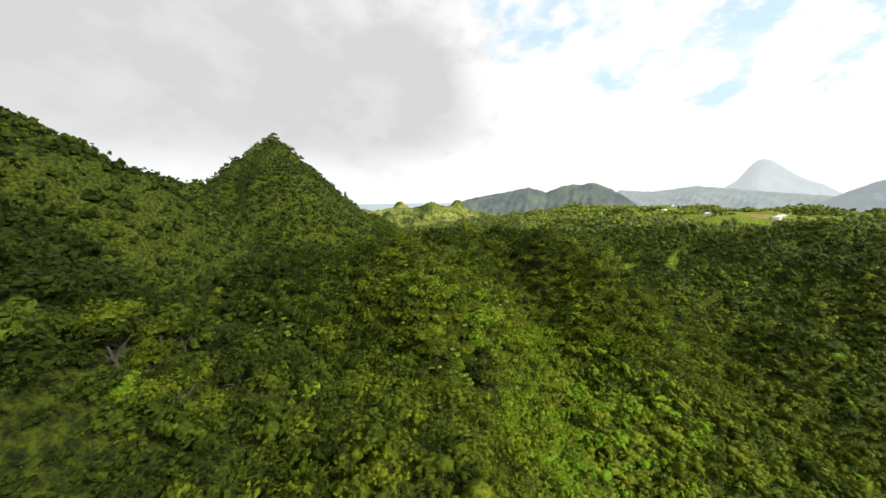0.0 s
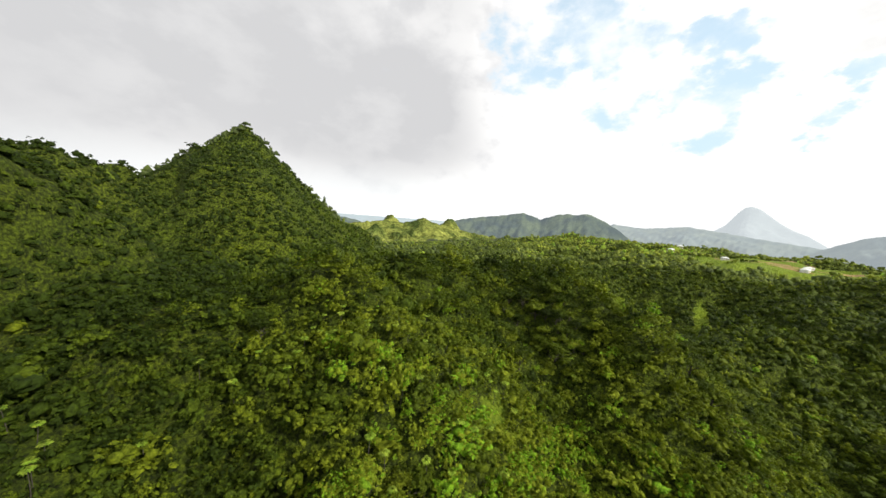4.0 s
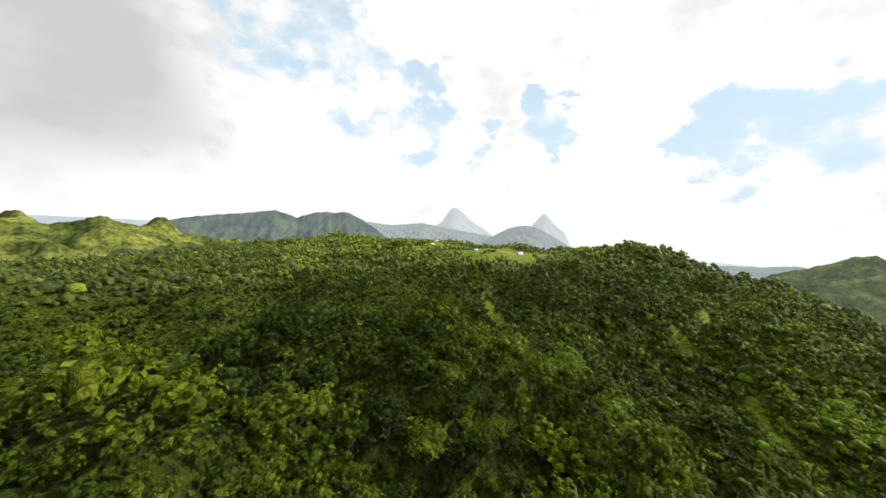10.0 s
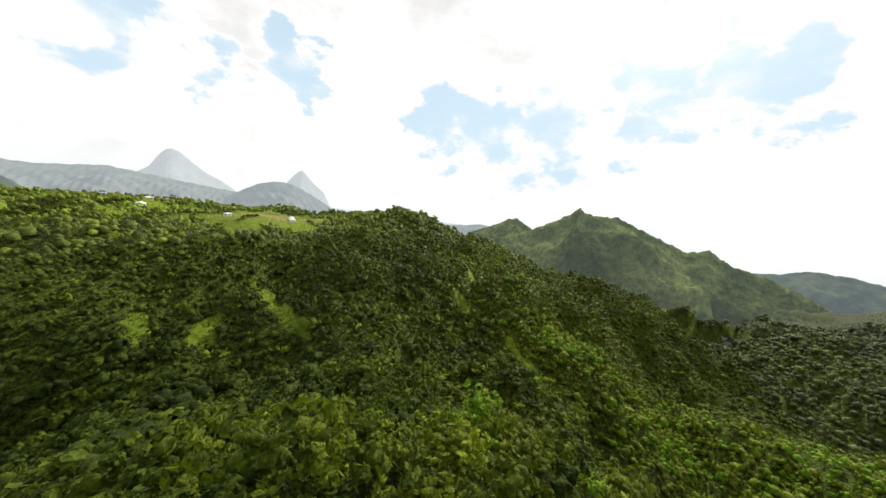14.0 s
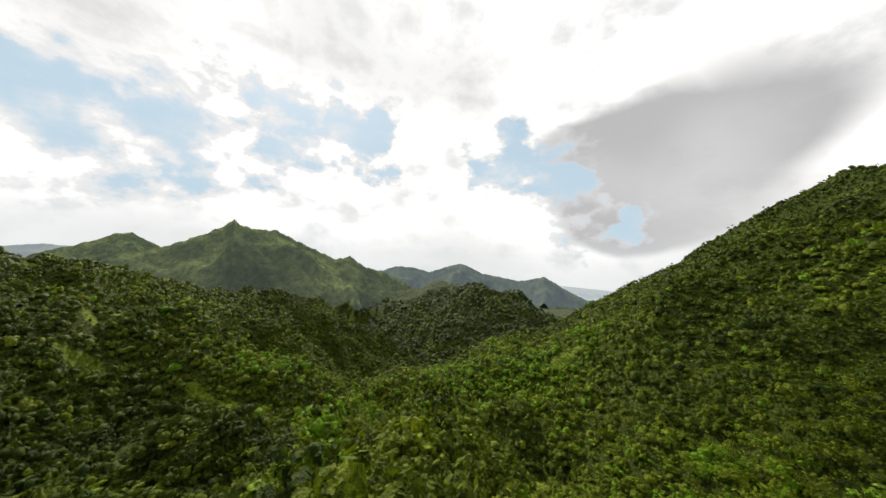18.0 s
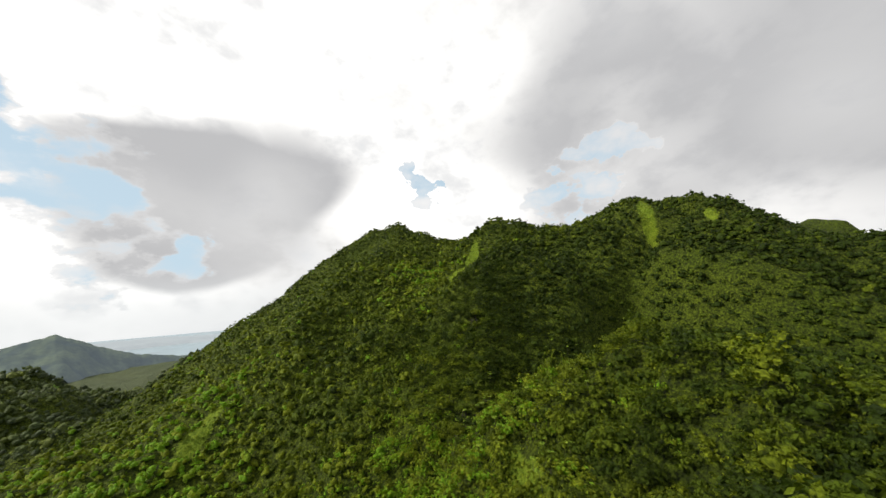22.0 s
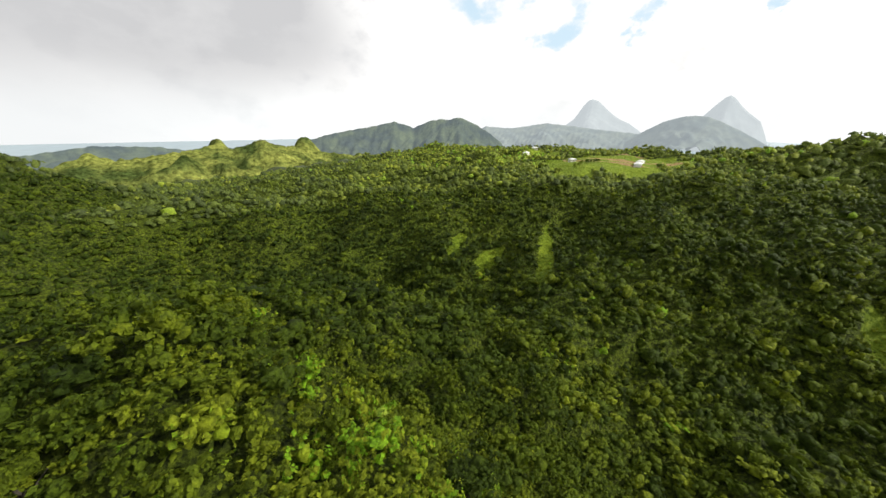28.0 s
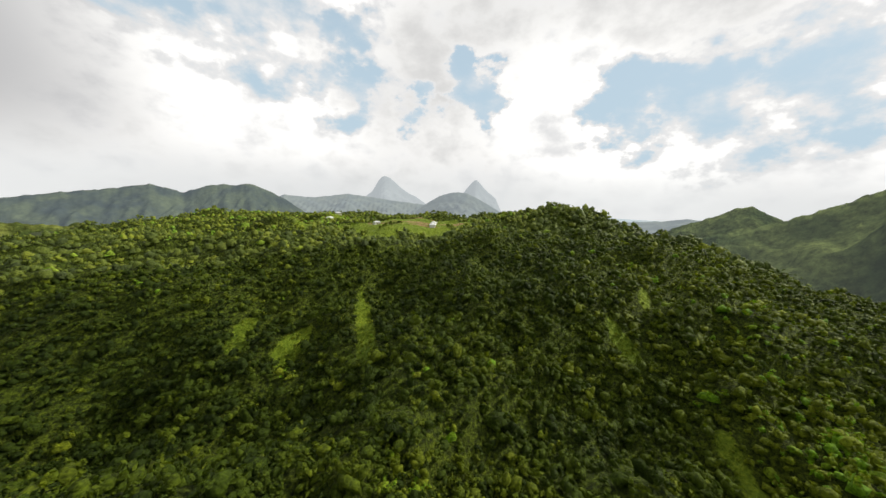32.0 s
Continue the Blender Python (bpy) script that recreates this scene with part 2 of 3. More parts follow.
def hill_material(name, dark, light, cells=0.09, relief=7.0, speckle=0.25, air=(0, 0, 0)):
    """Woods seen from afar: crowns as faint cells, broader stands of two greens."""
    m, nodes, links, bsdf = material(name)
    pos = position(nodes)
    grain = tex_noise(nodes, links, cells, 8.0, 0.7, pos)
    stand = tex_noise(nodes, links, 0.011, 6.0, 0.6, pos)
    r = ramp(nodes, [(0.38, dark), (0.62, light)])
    links.new(stand.outputs["Fac"], r.inputs["Fac"])
    speck = ramp(nodes, [(0.35, (1 - speckle,) * 3), (0.65, (1 + speckle,) * 3)])
    links.new(grain.outputs["Fac"], speck.inputs["Fac"])
    c = mix_colour(nodes, links, 1.0, r.outputs["Color"], speck.outputs["Color"], "MULTIPLY")
    links.new(c, bsdf.inputs["Base Color"])
    b = nodes.new("ShaderNodeBump")
    b.inputs["Strength"].default_value, b.inputs["Distance"].default_value = 0.7, relief
    links.new(grain.outputs["Fac"], b.inputs["Height"])
    links.new(b.outputs["Normal"], bsdf.inputs["Normal"])
    bsdf.inputs["Roughness"].default_value = 1.0
    bsdf.inputs["Specular IOR Level"].default_value = 0.0
    # haze: the bright air before far slopes, painted as their own glow
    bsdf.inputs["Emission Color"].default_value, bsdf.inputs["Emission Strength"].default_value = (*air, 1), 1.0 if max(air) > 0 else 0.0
    return m


def plain(name, colour, rough=0.7, metal=0.0, grain=1.5):
    m, nodes, links, bsdf = material(name)
    n = tex_noise(nodes, links, grain, 5.0, 0.6, position(nodes))
    r = ramp(nodes, [(0.3, tuple(0.78 * v for v in colour)), (0.7, tuple(min(1.0, 1.12 * v) for v in colour))])
    links.new(n.outputs["Fac"], r.inputs["Fac"])
    links.new(r.outputs["Color"], bsdf.inputs["Base Color"])
    bsdf.inputs["Roughness"].default_value, bsdf.inputs["Metallic"].default_value = rough, metal
    return m


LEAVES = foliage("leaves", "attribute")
# lightened and greyed copy: distance haze and plateau sunlight put into the colour
LEAVES_HAZY_LIT = foliage("hazy_lit_leaves", "attribute", 1.0, [(p, (1.3 * r + 0.03, 1.25 * g + 0.034, b + 0.024)) for p, (r, g, b) in GREENS])
# valley leaves greyed in base colour to imitate haze
LEAVES_HAZY = foliage("hazy_valley_leaves", "attribute", 1.0, [(p, (0.75 * r + 0.030, 0.75 * g + 0.036, b + 0.030)) for p, (r, g, b) in GREENS])
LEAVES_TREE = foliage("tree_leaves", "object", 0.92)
# darker copy of the tree leaves, with shade put into the colour
LEAVES_TREE_SHADED = foliage("shaded_tree_leaves", "object", 0.72)
LEAVES_LIGHT = foliage("large_light_leaves", "object", 1.0, [(0.0, (0.11, 0.19, 0.018)), (0.5, (0.17, 0.27, 0.026)), (1.0, (0.24, 0.32, 0.04))])
BARK = bark_material()
GROUND = ground_material()
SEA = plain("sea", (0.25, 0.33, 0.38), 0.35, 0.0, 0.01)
# haze sits in these woods' blue-grey colours and in their glow
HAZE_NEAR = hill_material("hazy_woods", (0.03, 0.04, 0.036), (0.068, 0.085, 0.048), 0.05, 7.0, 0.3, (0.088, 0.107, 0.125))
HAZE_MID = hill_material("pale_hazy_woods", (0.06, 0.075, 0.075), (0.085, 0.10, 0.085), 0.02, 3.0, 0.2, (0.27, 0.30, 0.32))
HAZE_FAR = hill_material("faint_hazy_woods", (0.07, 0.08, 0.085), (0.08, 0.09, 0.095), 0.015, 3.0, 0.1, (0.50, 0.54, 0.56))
# the hill's sunlit look is put into the scrub's lighter colour
SUNNY = hill_material("sunny_scrub", (0.045, 0.065, 0.018), (0.19, 0.21, 0.05), 0.085, 16.0, 0.65)
# faint glow paints haze on the eastern slopes, nearer than the backdrop
EAST = hill_material("hazy_eastern_woods", (0.034, 0.052, 0.020), (0.115, 0.145, 0.048), 0.085, 12.0, 0.55, (0.044, 0.050, 0.048))

# ---- trees ----
def ico(sub):
    bm = bmesh.new()
    bmesh.ops.create_icosphere(bm, subdivisions=sub, radius=1.0)
    bm.verts.ensure_lookup_table()
    v = np.array([x.co[:] for x in bm.verts])
    f = np.array([[q.index for q in p.verts] for p in bm.faces])
    bm.free()
    return v, f


ICO = {k: ico(k) for k in (1, 2)}
DOME = (ICO[1][0], ICO[1][1][ICO[1][0][ICO[1][1]][:, :, 2].mean(1) > -0.5])


def lumps(rng, count, spread, flat):
    """The rounded masses that make up one crown: centres and radii, for a crown about 2 across and 1.6 high."""
    out = [(np.array([0, 0, 0.1]), 0.62)]
    for k in range(count):
        a = 2 * math.pi * (k + rng.random()) / count
        r = spread * rng.uniform(0.55, 1.0)
        out.append((np.array([r * math.cos(a), r * math.sin(a), rng.uniform(-0.35, 0.42) * flat]), rng.uniform(0.3, 0.52)))
    return out


def crown_arrays(seed, leaves, leaf, cores, count=7, spread=0.62, flat=1.0, drop=0.2, solid=0.68, ragged=0.36, puff=0.17):
    """Vertices and faces of one crown: a few small inner masses, and many leaf sprays gathered in rounded puffs over all its lobes, each folded along its rib."""
    rng = np.random.default_rng(seed)
    verts, faces, base = [], [], 0
    masses = lumps(rng, count, spread, flat)
    for c, r in masses[:cores]:
        v, f = DOME
        verts.append(c * 0.85 + v * r * solid * rng.uniform(0.92, 1.08) * (1, 1, 0.85) * rng.uniform(0.96 - ragged, 0.96 + ragged, (len(v), 1)))
        faces.append(f + base)
        base += len(v)
    weight = np.array([r * r for _, r in masses])
    puffs = max(4, leaves // 9)
    pick = rng.choice(len(masses), puffs, p=weight / weight.sum())
    d = rng.normal(size=(puffs, 3))
    d[:, 2] = np.abs(d[:, 2]) * 0.95 - drop
    d /= np.linalg.norm(d, axis=1)[:, None]
    cen = np.array([masses[k][0] for k in pick])
    rad = np.array([masses[k][1] for k in pick])
    heart = cen + d * rad[:, None] * rng.uniform(max(0.62, 0.88 * solid) if solid > 0.7 else 0.62, 1.12, (puffs, 1)) * (1, 1, 0.85)
    which = rng.integers(0, puffs, leaves)
    turn = rng.normal(size=(leaves, 3)) + 0.9 * d[which] + (0, 0, 0.5)
    turn /= np.linalg.norm(turn, axis=1)[:, None]
    at = heart[which] + turn * puff * rng.uniform(0.6, 1.15, (leaves, 1)) * rng.uniform(0.7, 1.3, puffs)[which][:, None]
    out = turn + (0, 0, 0.3) + rng.normal(scale=0.3, size=turn.shape)
    out /= np.linalg.norm(out, axis=1)[:, None]
    side = np.cross(out, rng.normal(size=out.shape))
    side /= np.linalg.norm(side, axis=1)[:, None]
    rib = np.cross(side, out)
    s = leaf * np.exp(rng.normal(scale=0.3, size=(leaves, 1)))
    tip, tail = at + rib * s * 1.1 - out * s * 0.35, at - rib * s * 0.8 - out * s * 0.1
    a, b = at + side * s * 0.6 - out * s * 0.22, at - side * s * 0.6 - out * s * 0.22
    verts.append(np.stack([tail, a, tip, b], 1).reshape(-1, 3))
    k = base + 4 * np.arange(leaves)[:, None]
    faces.append(np.concatenate([k + (0, 1, 2), k + (0, 2, 3)]))
    return np.concatenate(verts), np.concatenate(faces)


def mesh_from(name, verts, faces, mat, tint=None):
    me = bpy.data.meshes.new(name)
    n, f = len(verts), len(faces)
    me.vertices.add(n)
    me.vertices.foreach_set("co", np.ascontiguousarray(verts, np.float32).ravel())
    me.loops.add(3 * f)
    me.loops.foreach_set("vertex_index", np.ascontiguousarray(faces, np.int32).ravel())
    me.polygons.add(f)
    me.polygons.foreach_set("loop_start", np.arange(0, 3 * f, 3, dtype=np.int32))
    me.polygons.foreach_set("loop_total", np.full(f, 3, np.int32))
    if tint is not None:
        me.attributes.new("tint", "FLOAT", "POINT").data.foreach_set("value", np.ascontiguousarray(tint, np.float32))
    me.polygons.foreach_set("use_smooth", np.ones(f, bool))
    me.update(calc_edges=True)
    me.materials.append(mat)
    return me


def part(name, me, parent, label=""):
    ob = new(name, me)
    ob.parent = parent
    return tagged(ob, label)


def tube(bm, points, radii, sides=6):
    rings = []
    for k, (p, r) in enumerate(zip(points, radii)):
        p = Vector(p)
        ahead = (Vector(points[min(k + 1, len(points) - 1)]) - Vector(points[max(k - 1, 0)])).normalized()
        u = ahead.cross(Vector((0.3, 1, 0.2))).normalized()
        w = ahead.cross(u)
        rings.append([bm.verts.new(p + r * (math.cos(2 * math.pi * s / sides) * u + math.sin(2 * math.pi * s / sides) * w)) for s in range(sides)])
    for a, b in zip(rings, rings[1:]):
        for s in range(sides):
            bm.faces.new((a[s], a[(s + 1) % sides], b[(s + 1) % sides], b[s]))
    bm.faces.new(rings[-1])


def finish(name, bm, mat):
    me = bpy.data.meshes.new(name)
    bm.normal_update()
    bm.to_mesh(me)
    bm.free()
    me.materials.append(mat)
    return me


def trunk_mesh(seed, height):
    """A tapered, slightly leaning trunk with four limbs that reach into the crown."""
    rng = np.random.default_rng(seed)
    bm = bmesh.new()
    lean = rng.uniform(-0.3, 0.3, 2)
    line = [(lean[0] * k * k / 9, lean[1] * k * k / 9, height * k / 4 - 0.8) for k in range(5)]
    tube(bm, line, (0.34, 0.25, 0.2, 0.16, 0.1), 7)
    for k in range(4):
        a = 2 * math.pi * k / 4 + rng.uniform(0, 1)
        s = Vector(line[2]).lerp(Vector(line[3]), rng.uniform(0, 1))
        e = s + Vector((math.cos(a) * 1.9, math.sin(a) * 1.9, rng.uniform(1.0, 2.2)))
        tube(bm, [s, s.lerp(e, 0.5) + Vector((0, 0, 0.25)), e], (0.12, 0.08, 0.03), 5)
    return finish("trunk", bm, BARK)


def make_tree(seed, height, leaves, label, mat, **more):
    """One tree as a thing: trunk with limbs, and a crown."""
    tree = tagged(new("rainforest_tree"), label, "tree", "trees of the near ridge")
    part("trunk", trunk_mesh(seed, height), tree)
    v, f = crown_arrays(seed, leaves, 0.062, 5, **more)
    crown = part("crown", mesh_from("crown", v * (2.7, 2.7, 2.5), f, mat), tree)
    crown.location = (0, 0, height)
    return tree


def make_trumpet_tree(seed, label):
    """A slender tree with a star of large lobed leaves on long stalks."""
    rng = np.random.default_rng(seed)
    tree = tagged(new("trumpet_tree"), label, "tree", "trumpet trees on the slopes")
    bm = bmesh.new()
    tube(bm, [(0, 0, -0.8), (0.1, 0, 4.0), (0.05, 0.1, 8.4)], (0.14, 0.11, 0.06), 6)
    part("trunk", finish("trunk", bm, BARK), tree)
    for k in range(9):
        bm = bmesh.new()
        a = 2 * math.pi * k / 9 + rng.uniform(-0.2, 0.2)
        rise = rng.uniform(-0.1, 0.75)
        stalk = Vector((math.cos(a), math.sin(a), rise)).normalized() * rng.uniform(0.75, 1.25)
        hub = bm.verts.new(stalk)
        flat = Vector((-math.sin(a), math.cos(a), 0))
        ahead = Vector((math.cos(a), math.sin(a), -0.25))
        rim = []
        for j in range(14):
            b = -2.6 + 5.2 * j / 13
            r = (0.95 if j % 2 else 0.5) * rng.uniform(0.9, 1.1)
            rim.append(bm.verts.new(stalk + (ahead * math.cos(b) + flat * math.sin(b)) * r + Vector((0, 0, -0.18 * r))))
        for p, q in zip(rim, rim[1:]):
            bm.faces.new((hub, p, q))
        tube(bm, [(0, 0, 0), stalk * 0.6, stalk], (0.03, 0.025, 0.02), 4)
        leaf = part("leaf", finish("leaf", bm, LEAVES_LIGHT), tree)
        leaf.location = (0.05, 0.1, 8.35)
    return tree


def scatter(rng, x0, x1, y0, y1, step):
    """Places of trees, on a shaken grid."""
    gx, gy = np.meshgrid(np.arange(x0, x1, step), np.arange(y0, y1, step))
    gx = gx + (np.arange(gx.shape[0]) % 2)[:, None] * step / 2
    p = np.stack([gx.ravel(), gy.ravel()], 1)
    return p + rng.uniform(-0.42, 0.42, p.shape) * step


def forest(name, label, places, models, rng, size, tints, deep, mat):
    """Many crowns of a wood that nobody could count, in one mesh."""
    verts, faces, tint, base = [], [], [], 0
    z = height(places[:, 0], places[:, 1])
    which = rng.integers(0, len(models), len(places))
    for k, (v, f) in enumerate(models):
        mine = np.nonzero(which == k)[0]
        if not len(mine):
            continue
        n = len(mine)
        a = rng.uniform(0, 2 * np.pi, n)
        s = size[mine] * rng.uniform(0.78, 1.25, n)
        h = s * rng.uniform(0.75, 1.25, n)
        ca, sa = np.cos(a)[:, None], np.sin(a)[:, None]
        x = (v[None, :, 0] * ca - v[None, :, 1] * sa) * s[:, None] + places[mine, 0][:, None]
        y = (v[None, :, 0] * sa + v[None, :, 1] * ca) * s[:, None] + places[mine, 1][:, None]
        long = rng.uniform(0.75, 1.3, n)[:, None]
        x, y = (x - places[mine, 0][:, None]) * long + places[mine, 0][:, None], (y - places[mine, 1][:, None]) / long + places[mine, 1][:, None]
        w = v[None, :, 2] * h[:, None] + (z[mine] + deep * h)[:, None]
        verts.append(np.stack([x, y, w], -1).reshape(-1, 3))
        faces.append((f[None] + base + (np.arange(n) * len(v))[:, None, None]).reshape(-1, 3))
        tint.append(np.repeat(tints[mine], len(v)))
        base += n * len(v)
    ob = new(name, mesh_from(name, np.concatenate(verts), np.concatenate(faces), mat, np.concatenate(tint)))
    return tagged(ob, label, "forest", kind="stuff")

# ---- the lie of the land: crest lines in metres above the sea, with the fall of their sides ----
RIDGES = [
    # main ridge with its humps, and the col below the pointed peak
    (0.66, 16, [(-151, -161, 318), (-203, -158, 308), (-216, -9, 309), (-223, -23, 293), (-303, 114, 331), (-274, 228, 259), (-330, 242, 258), (-232, 235, 214), (-260, 342, 234), (-298, 427, 108), (-274, 460, 264)]),
    (0.93, 5, [(-249, 517, 314), (-233, 499, 296)]),
    (0.85, 8, [(-246, 363, 211), (-233, 392, 248), (-192, 392, 273), (-201, 500, 239)]),
    # spur that the flight follows, and its steep end
    (0.68, 10, [(-265, 178, 297), (-174, 167, 250), (-124, 157, 121), (-11, 177, 196), (2, 195, 196), (36, 226, 181), (78, 230, 188), (71, 232, 190)]),
    (0.95, 8, [(134, 251, 168), (83, 203, 151), (105, 178, 175), (133, 202, 153), (148, 194, 117), (195, 194, 102)]),
    # rib below the main ridge, and the long eastern shoulder of its southern hump
    (0.62, 12, [(-337, 38, 320), (-213, 105, 134), (-72, 203, 186), (-65, 82, 166), (-21, 65, 146), (40, 40, 126)]),
    (0.62, 14, [(-209, -271, 357), (-139, -256, 348), (-77, -266, 300), (-1, -249, 229), (57, -187, 187), (90, -150, 142), (170, -100, 131), (200, -40, 115), (230, 30, 98)]),
    (0.6, 14, [(-225, -41, 315), (-214, -31, 232), (-90, -40, 204), (0, -50, 174), (93, -42, 148), (160, -30, 126), (215, -5, 100)]),
    # steep edge of the eastern plateau
    (0.37, 16, [(149, 470, 147), (191, 457, 153), (252, 422, 157), (302, 360, 162), (355, 326, 171), (392, 273, 181), (408, 215, 183), (410, 147, 177), (418, 75, 168), (430, 0, 157), (402, -52, 142), (370, -100, 106), (340, -125, 88)]),
    # low saddle between the spur's end and the plateau, and the foot of the pointed peak
    (0.38, 14, [(118, 206, 146), (165, 215, 142), (215, 225, 144), (262, 240, 150), (330, 262, 162)]),
    (0.55, 10, [(-109, 544, 185), (-72, 496, 144), (-11, 475, 165), (80, 460, 148), (149, 470, 147)]),
    # hills at the mouth of the valley
    (0.45, 20, [(519, -450, 134), (461, -485, 162), (437, -497, 164), (411, -510, 149)]),
    (0.42, 24, [(321, -353, 157), (298, -362, 163), (262, -374, 164), (230, -383, 153), (200, -395, 130)]),
]
# the plateau with its field and low domes, which ends at the steep edge
EDGE = [(-257, 500), (-125, 487), (-60, 458), (-10, 445), (80, 460), (149, 470), (191, 457), (252, 422), (302, 360), (355, 326), (392, 273), (408, 215), (410, 147), (418, 75), (430, 0), (520, 20), (700, 60), (1000, 80)]
PLATEAU = [
    (0.11, 60, [(345, 385, 170), (380, 410, 176), (440, 440, 180), (520, 520, 179), (600, 700, 164)]),
    (0.3, 30, [(600, 400, 182), (640, 345, 192), (662, 300, 200), (670, 245, 198), (672, 187, 178)]),
    (0.2, 40, [(380, 700, 152), (446, 867, 166), (500, 920, 150)]),
]
WAVES = [(6.5, 130.0), (4.0, 70.0), (2.4, 34.0), (1.3, 17.0)]


def build_waves():
    rng = np.random.default_rng(11)
    out = []
    for size, length in WAVES:
        for _ in range(6):
            a, k = rng.uniform(0, 2 * np.pi), 2 * np.pi / (length * rng.uniform(0.75, 1.35))
            out.append((size / 6**0.5, k * np.cos(a), k * np.sin(a), rng.uniform(0, 2 * np.pi)))
    return out


SINES = build_waves()


def from_line(x, y, line):
    """Distance to a crest line and the crest's height there, blended where two stretches of it are about as near."""
    ways, tops = [], []
    for (ax, ay, az), (bx, by, bz) in zip(line, line[1:]):
        ux, uy = bx - ax, by - ay
        s = np.clip(((x - ax) * ux + (y - ay) * uy) / (ux * ux + uy * uy), 0, 1)
        ways.append(np.hypot(x - ax - s * ux, y - ay - s * uy))
        tops.append(az + s * (bz - az))
    best = np.minimum.reduce(ways)
    shares = [((best + 3) / (d + 3)) ** 14 for d in ways]
    return best, sum(w * top for w, top in zip(shares, tops)) / sum(shares)


def beyond_edge(x, y):
    """Distance by which a place lies outside the plateau, down its steep side."""
    best, out = np.full(x.shape, 1e9), np.zeros(x.shape)
    for (ax, ay), (bx, by) in zip(EDGE, EDGE[1:]):
        ux, uy = bx - ax, by - ay
        s = np.clip(((x - ax) * ux + (y - ay) * uy) / (ux * ux + uy * uy), 0, 1)
        d = np.hypot(x - ax - s * ux, y - ay - s * uy)
        near = d < best - 1e-6
        best = np.where(near, d, best)
        out = np.where(near, np.where(ux * (y - ay) - uy * (x - ax) < 0, d, 0.0), out)
    return out


def height(x, y):
    """The ground's height above the sea."""
    x, y = np.asarray(x, float), np.asarray(y, float)
    far = np.hypot(x - 100, y - 200)
    soft = 7.0
    total = np.exp((62.0 - 58.0 * np.clip((far - 700) / 1800, 0, 1)) / soft)
    for fall, round_top, line in RIDGES:
        d, top = from_line(x, y, line)
        total = total + np.exp((top - fall * (np.sqrt(d * d + round_top * round_top) - round_top)) / soft)
    outside = beyond_edge(x, y)
    for fall, round_top, line in PLATEAU:
        d, top = from_line(x, y, line)
        total = total + np.exp((top - fall * (np.sqrt(d * d + round_top * round_top) - round_top) - 0.5 * outside) / soft)
    h = soft * np.log(total)
    rough = sum(a * np.sin(kx * x + ky * y + p) for a, kx, ky, p in SINES)
    rough = rough * (1 - 0.85 * np.exp(-((x - 450) ** 2 + (y - 430) ** 2) / 110**2))
    return h + rough * np.clip(1.4 - far / 2500, 0.15, 1.0) * np.clip((h - 5) / 60, 0, 1)


def spread(n, near, reach):
    """Steps that are fine in the middle and widen outwards."""
    u = np.linspace(-1, 1, n)
    return near * n / 2 * u + (reach - near * n / 2) * np.sign(u) * np.abs(u) ** 5


def oval(x, y, cx, cy, long, wide, turn):
    c, s = math.cos(radians(turn)), math.sin(radians(turn))
    u, v = (x - cx) * c + (y - cy) * s, -(x - cx) * s + (y - cy) * c
    return (u / long) ** 2 + (v / wide) ** 2


# open ground: x, y, half length, half width, turn of the length from east
CLEARINGS = [(250, 300, 48, 5, 48), (224, 327, 14, 6, 12), (211, 352, 16, 6, 42), (307, 175, 12, 5, 45), (343, 167, 9, 4, 0), (261, 133, 22, 3.5, 28), (35, 147, 15, 3.4, 64),
             (102, -46, 16, 8, 52), (-117, -15, 60, 9, 28), (-230, 132, 26, 7, 13), (-234, 180, 9, 6, 11), (-226, 307, 12, 7, -22), (640, -200, 26, 12, 60)]
PASTURE = [(425, 415, 72, 34, 127), (490, 430, 76, 40, 127), (372, 402, 26, 20, 35), (560, 440, 60, 30, 127), (470, 560, 60, 24, 60), (392, 560, 46, 16, 80)]
PLOUGHED = [(448, 424, 58, 6, 127), (492, 420, 60, 9, 127), (545, 450, 50, 9, 127)]


def from_spur(p):
    """Distance from the middle of the spur and of the basin before it."""
    return np.minimum(np.minimum(np.hypot((p[:, 0] - 62) * 0.9, p[:, 1] - 188), np.hypot(p[:, 0] - 8, p[:, 1] - 105)), np.minimum(np.hypot(p[:, 0] - 128, p[:, 1] - 172), np.minimum(8 + np.hypot(p[:, 0] + 45, p[:, 1] - 55), 14 + np.hypot(p[:, 0] + 34, p[:, 1] - 152))))


def build_ground():
    n = 330
    gx, gy = np.meshgrid(100 + spread(n, 5.2, 4700), 200 + spread(n, 5.2, 4700))
    gz = height(gx, gy)
    v = np.stack([gx, gy, gz], -1).reshape(-1, 3)
    k = np.arange(n * n).reshape(n, n)
    a, b, c, d = k[:-1, :-1].ravel(), k[:-1, 1:].ravel(), k[1:, 1:].ravel(), k[1:, :-1].ravel()
    me = mesh_from("ground", v, np.concatenate([np.stack([a, b, c], 1), np.stack([a, c, d], 1)]), GROUND)
    me.polygons.foreach_set("use_smooth", np.ones(len(me.polygons), bool))
    grass = np.zeros(n * n)
    for cx, cy, l, w, t in CLEARINGS + PASTURE:
        grass = np.maximum(grass, np.clip(1.5 - oval(v[:, 0], v[:, 1], cx, cy, l, w, t), 0, 1))
    soil = np.zeros(n * n)
    for cx, cy, l, w, t in PLOUGHED:
        soil = np.maximum(soil, np.clip(1.5 - oval(v[:, 0], v[:, 1], cx, cy, l, w, t), 0, 1))
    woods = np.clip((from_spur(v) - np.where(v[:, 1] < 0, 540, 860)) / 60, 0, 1)
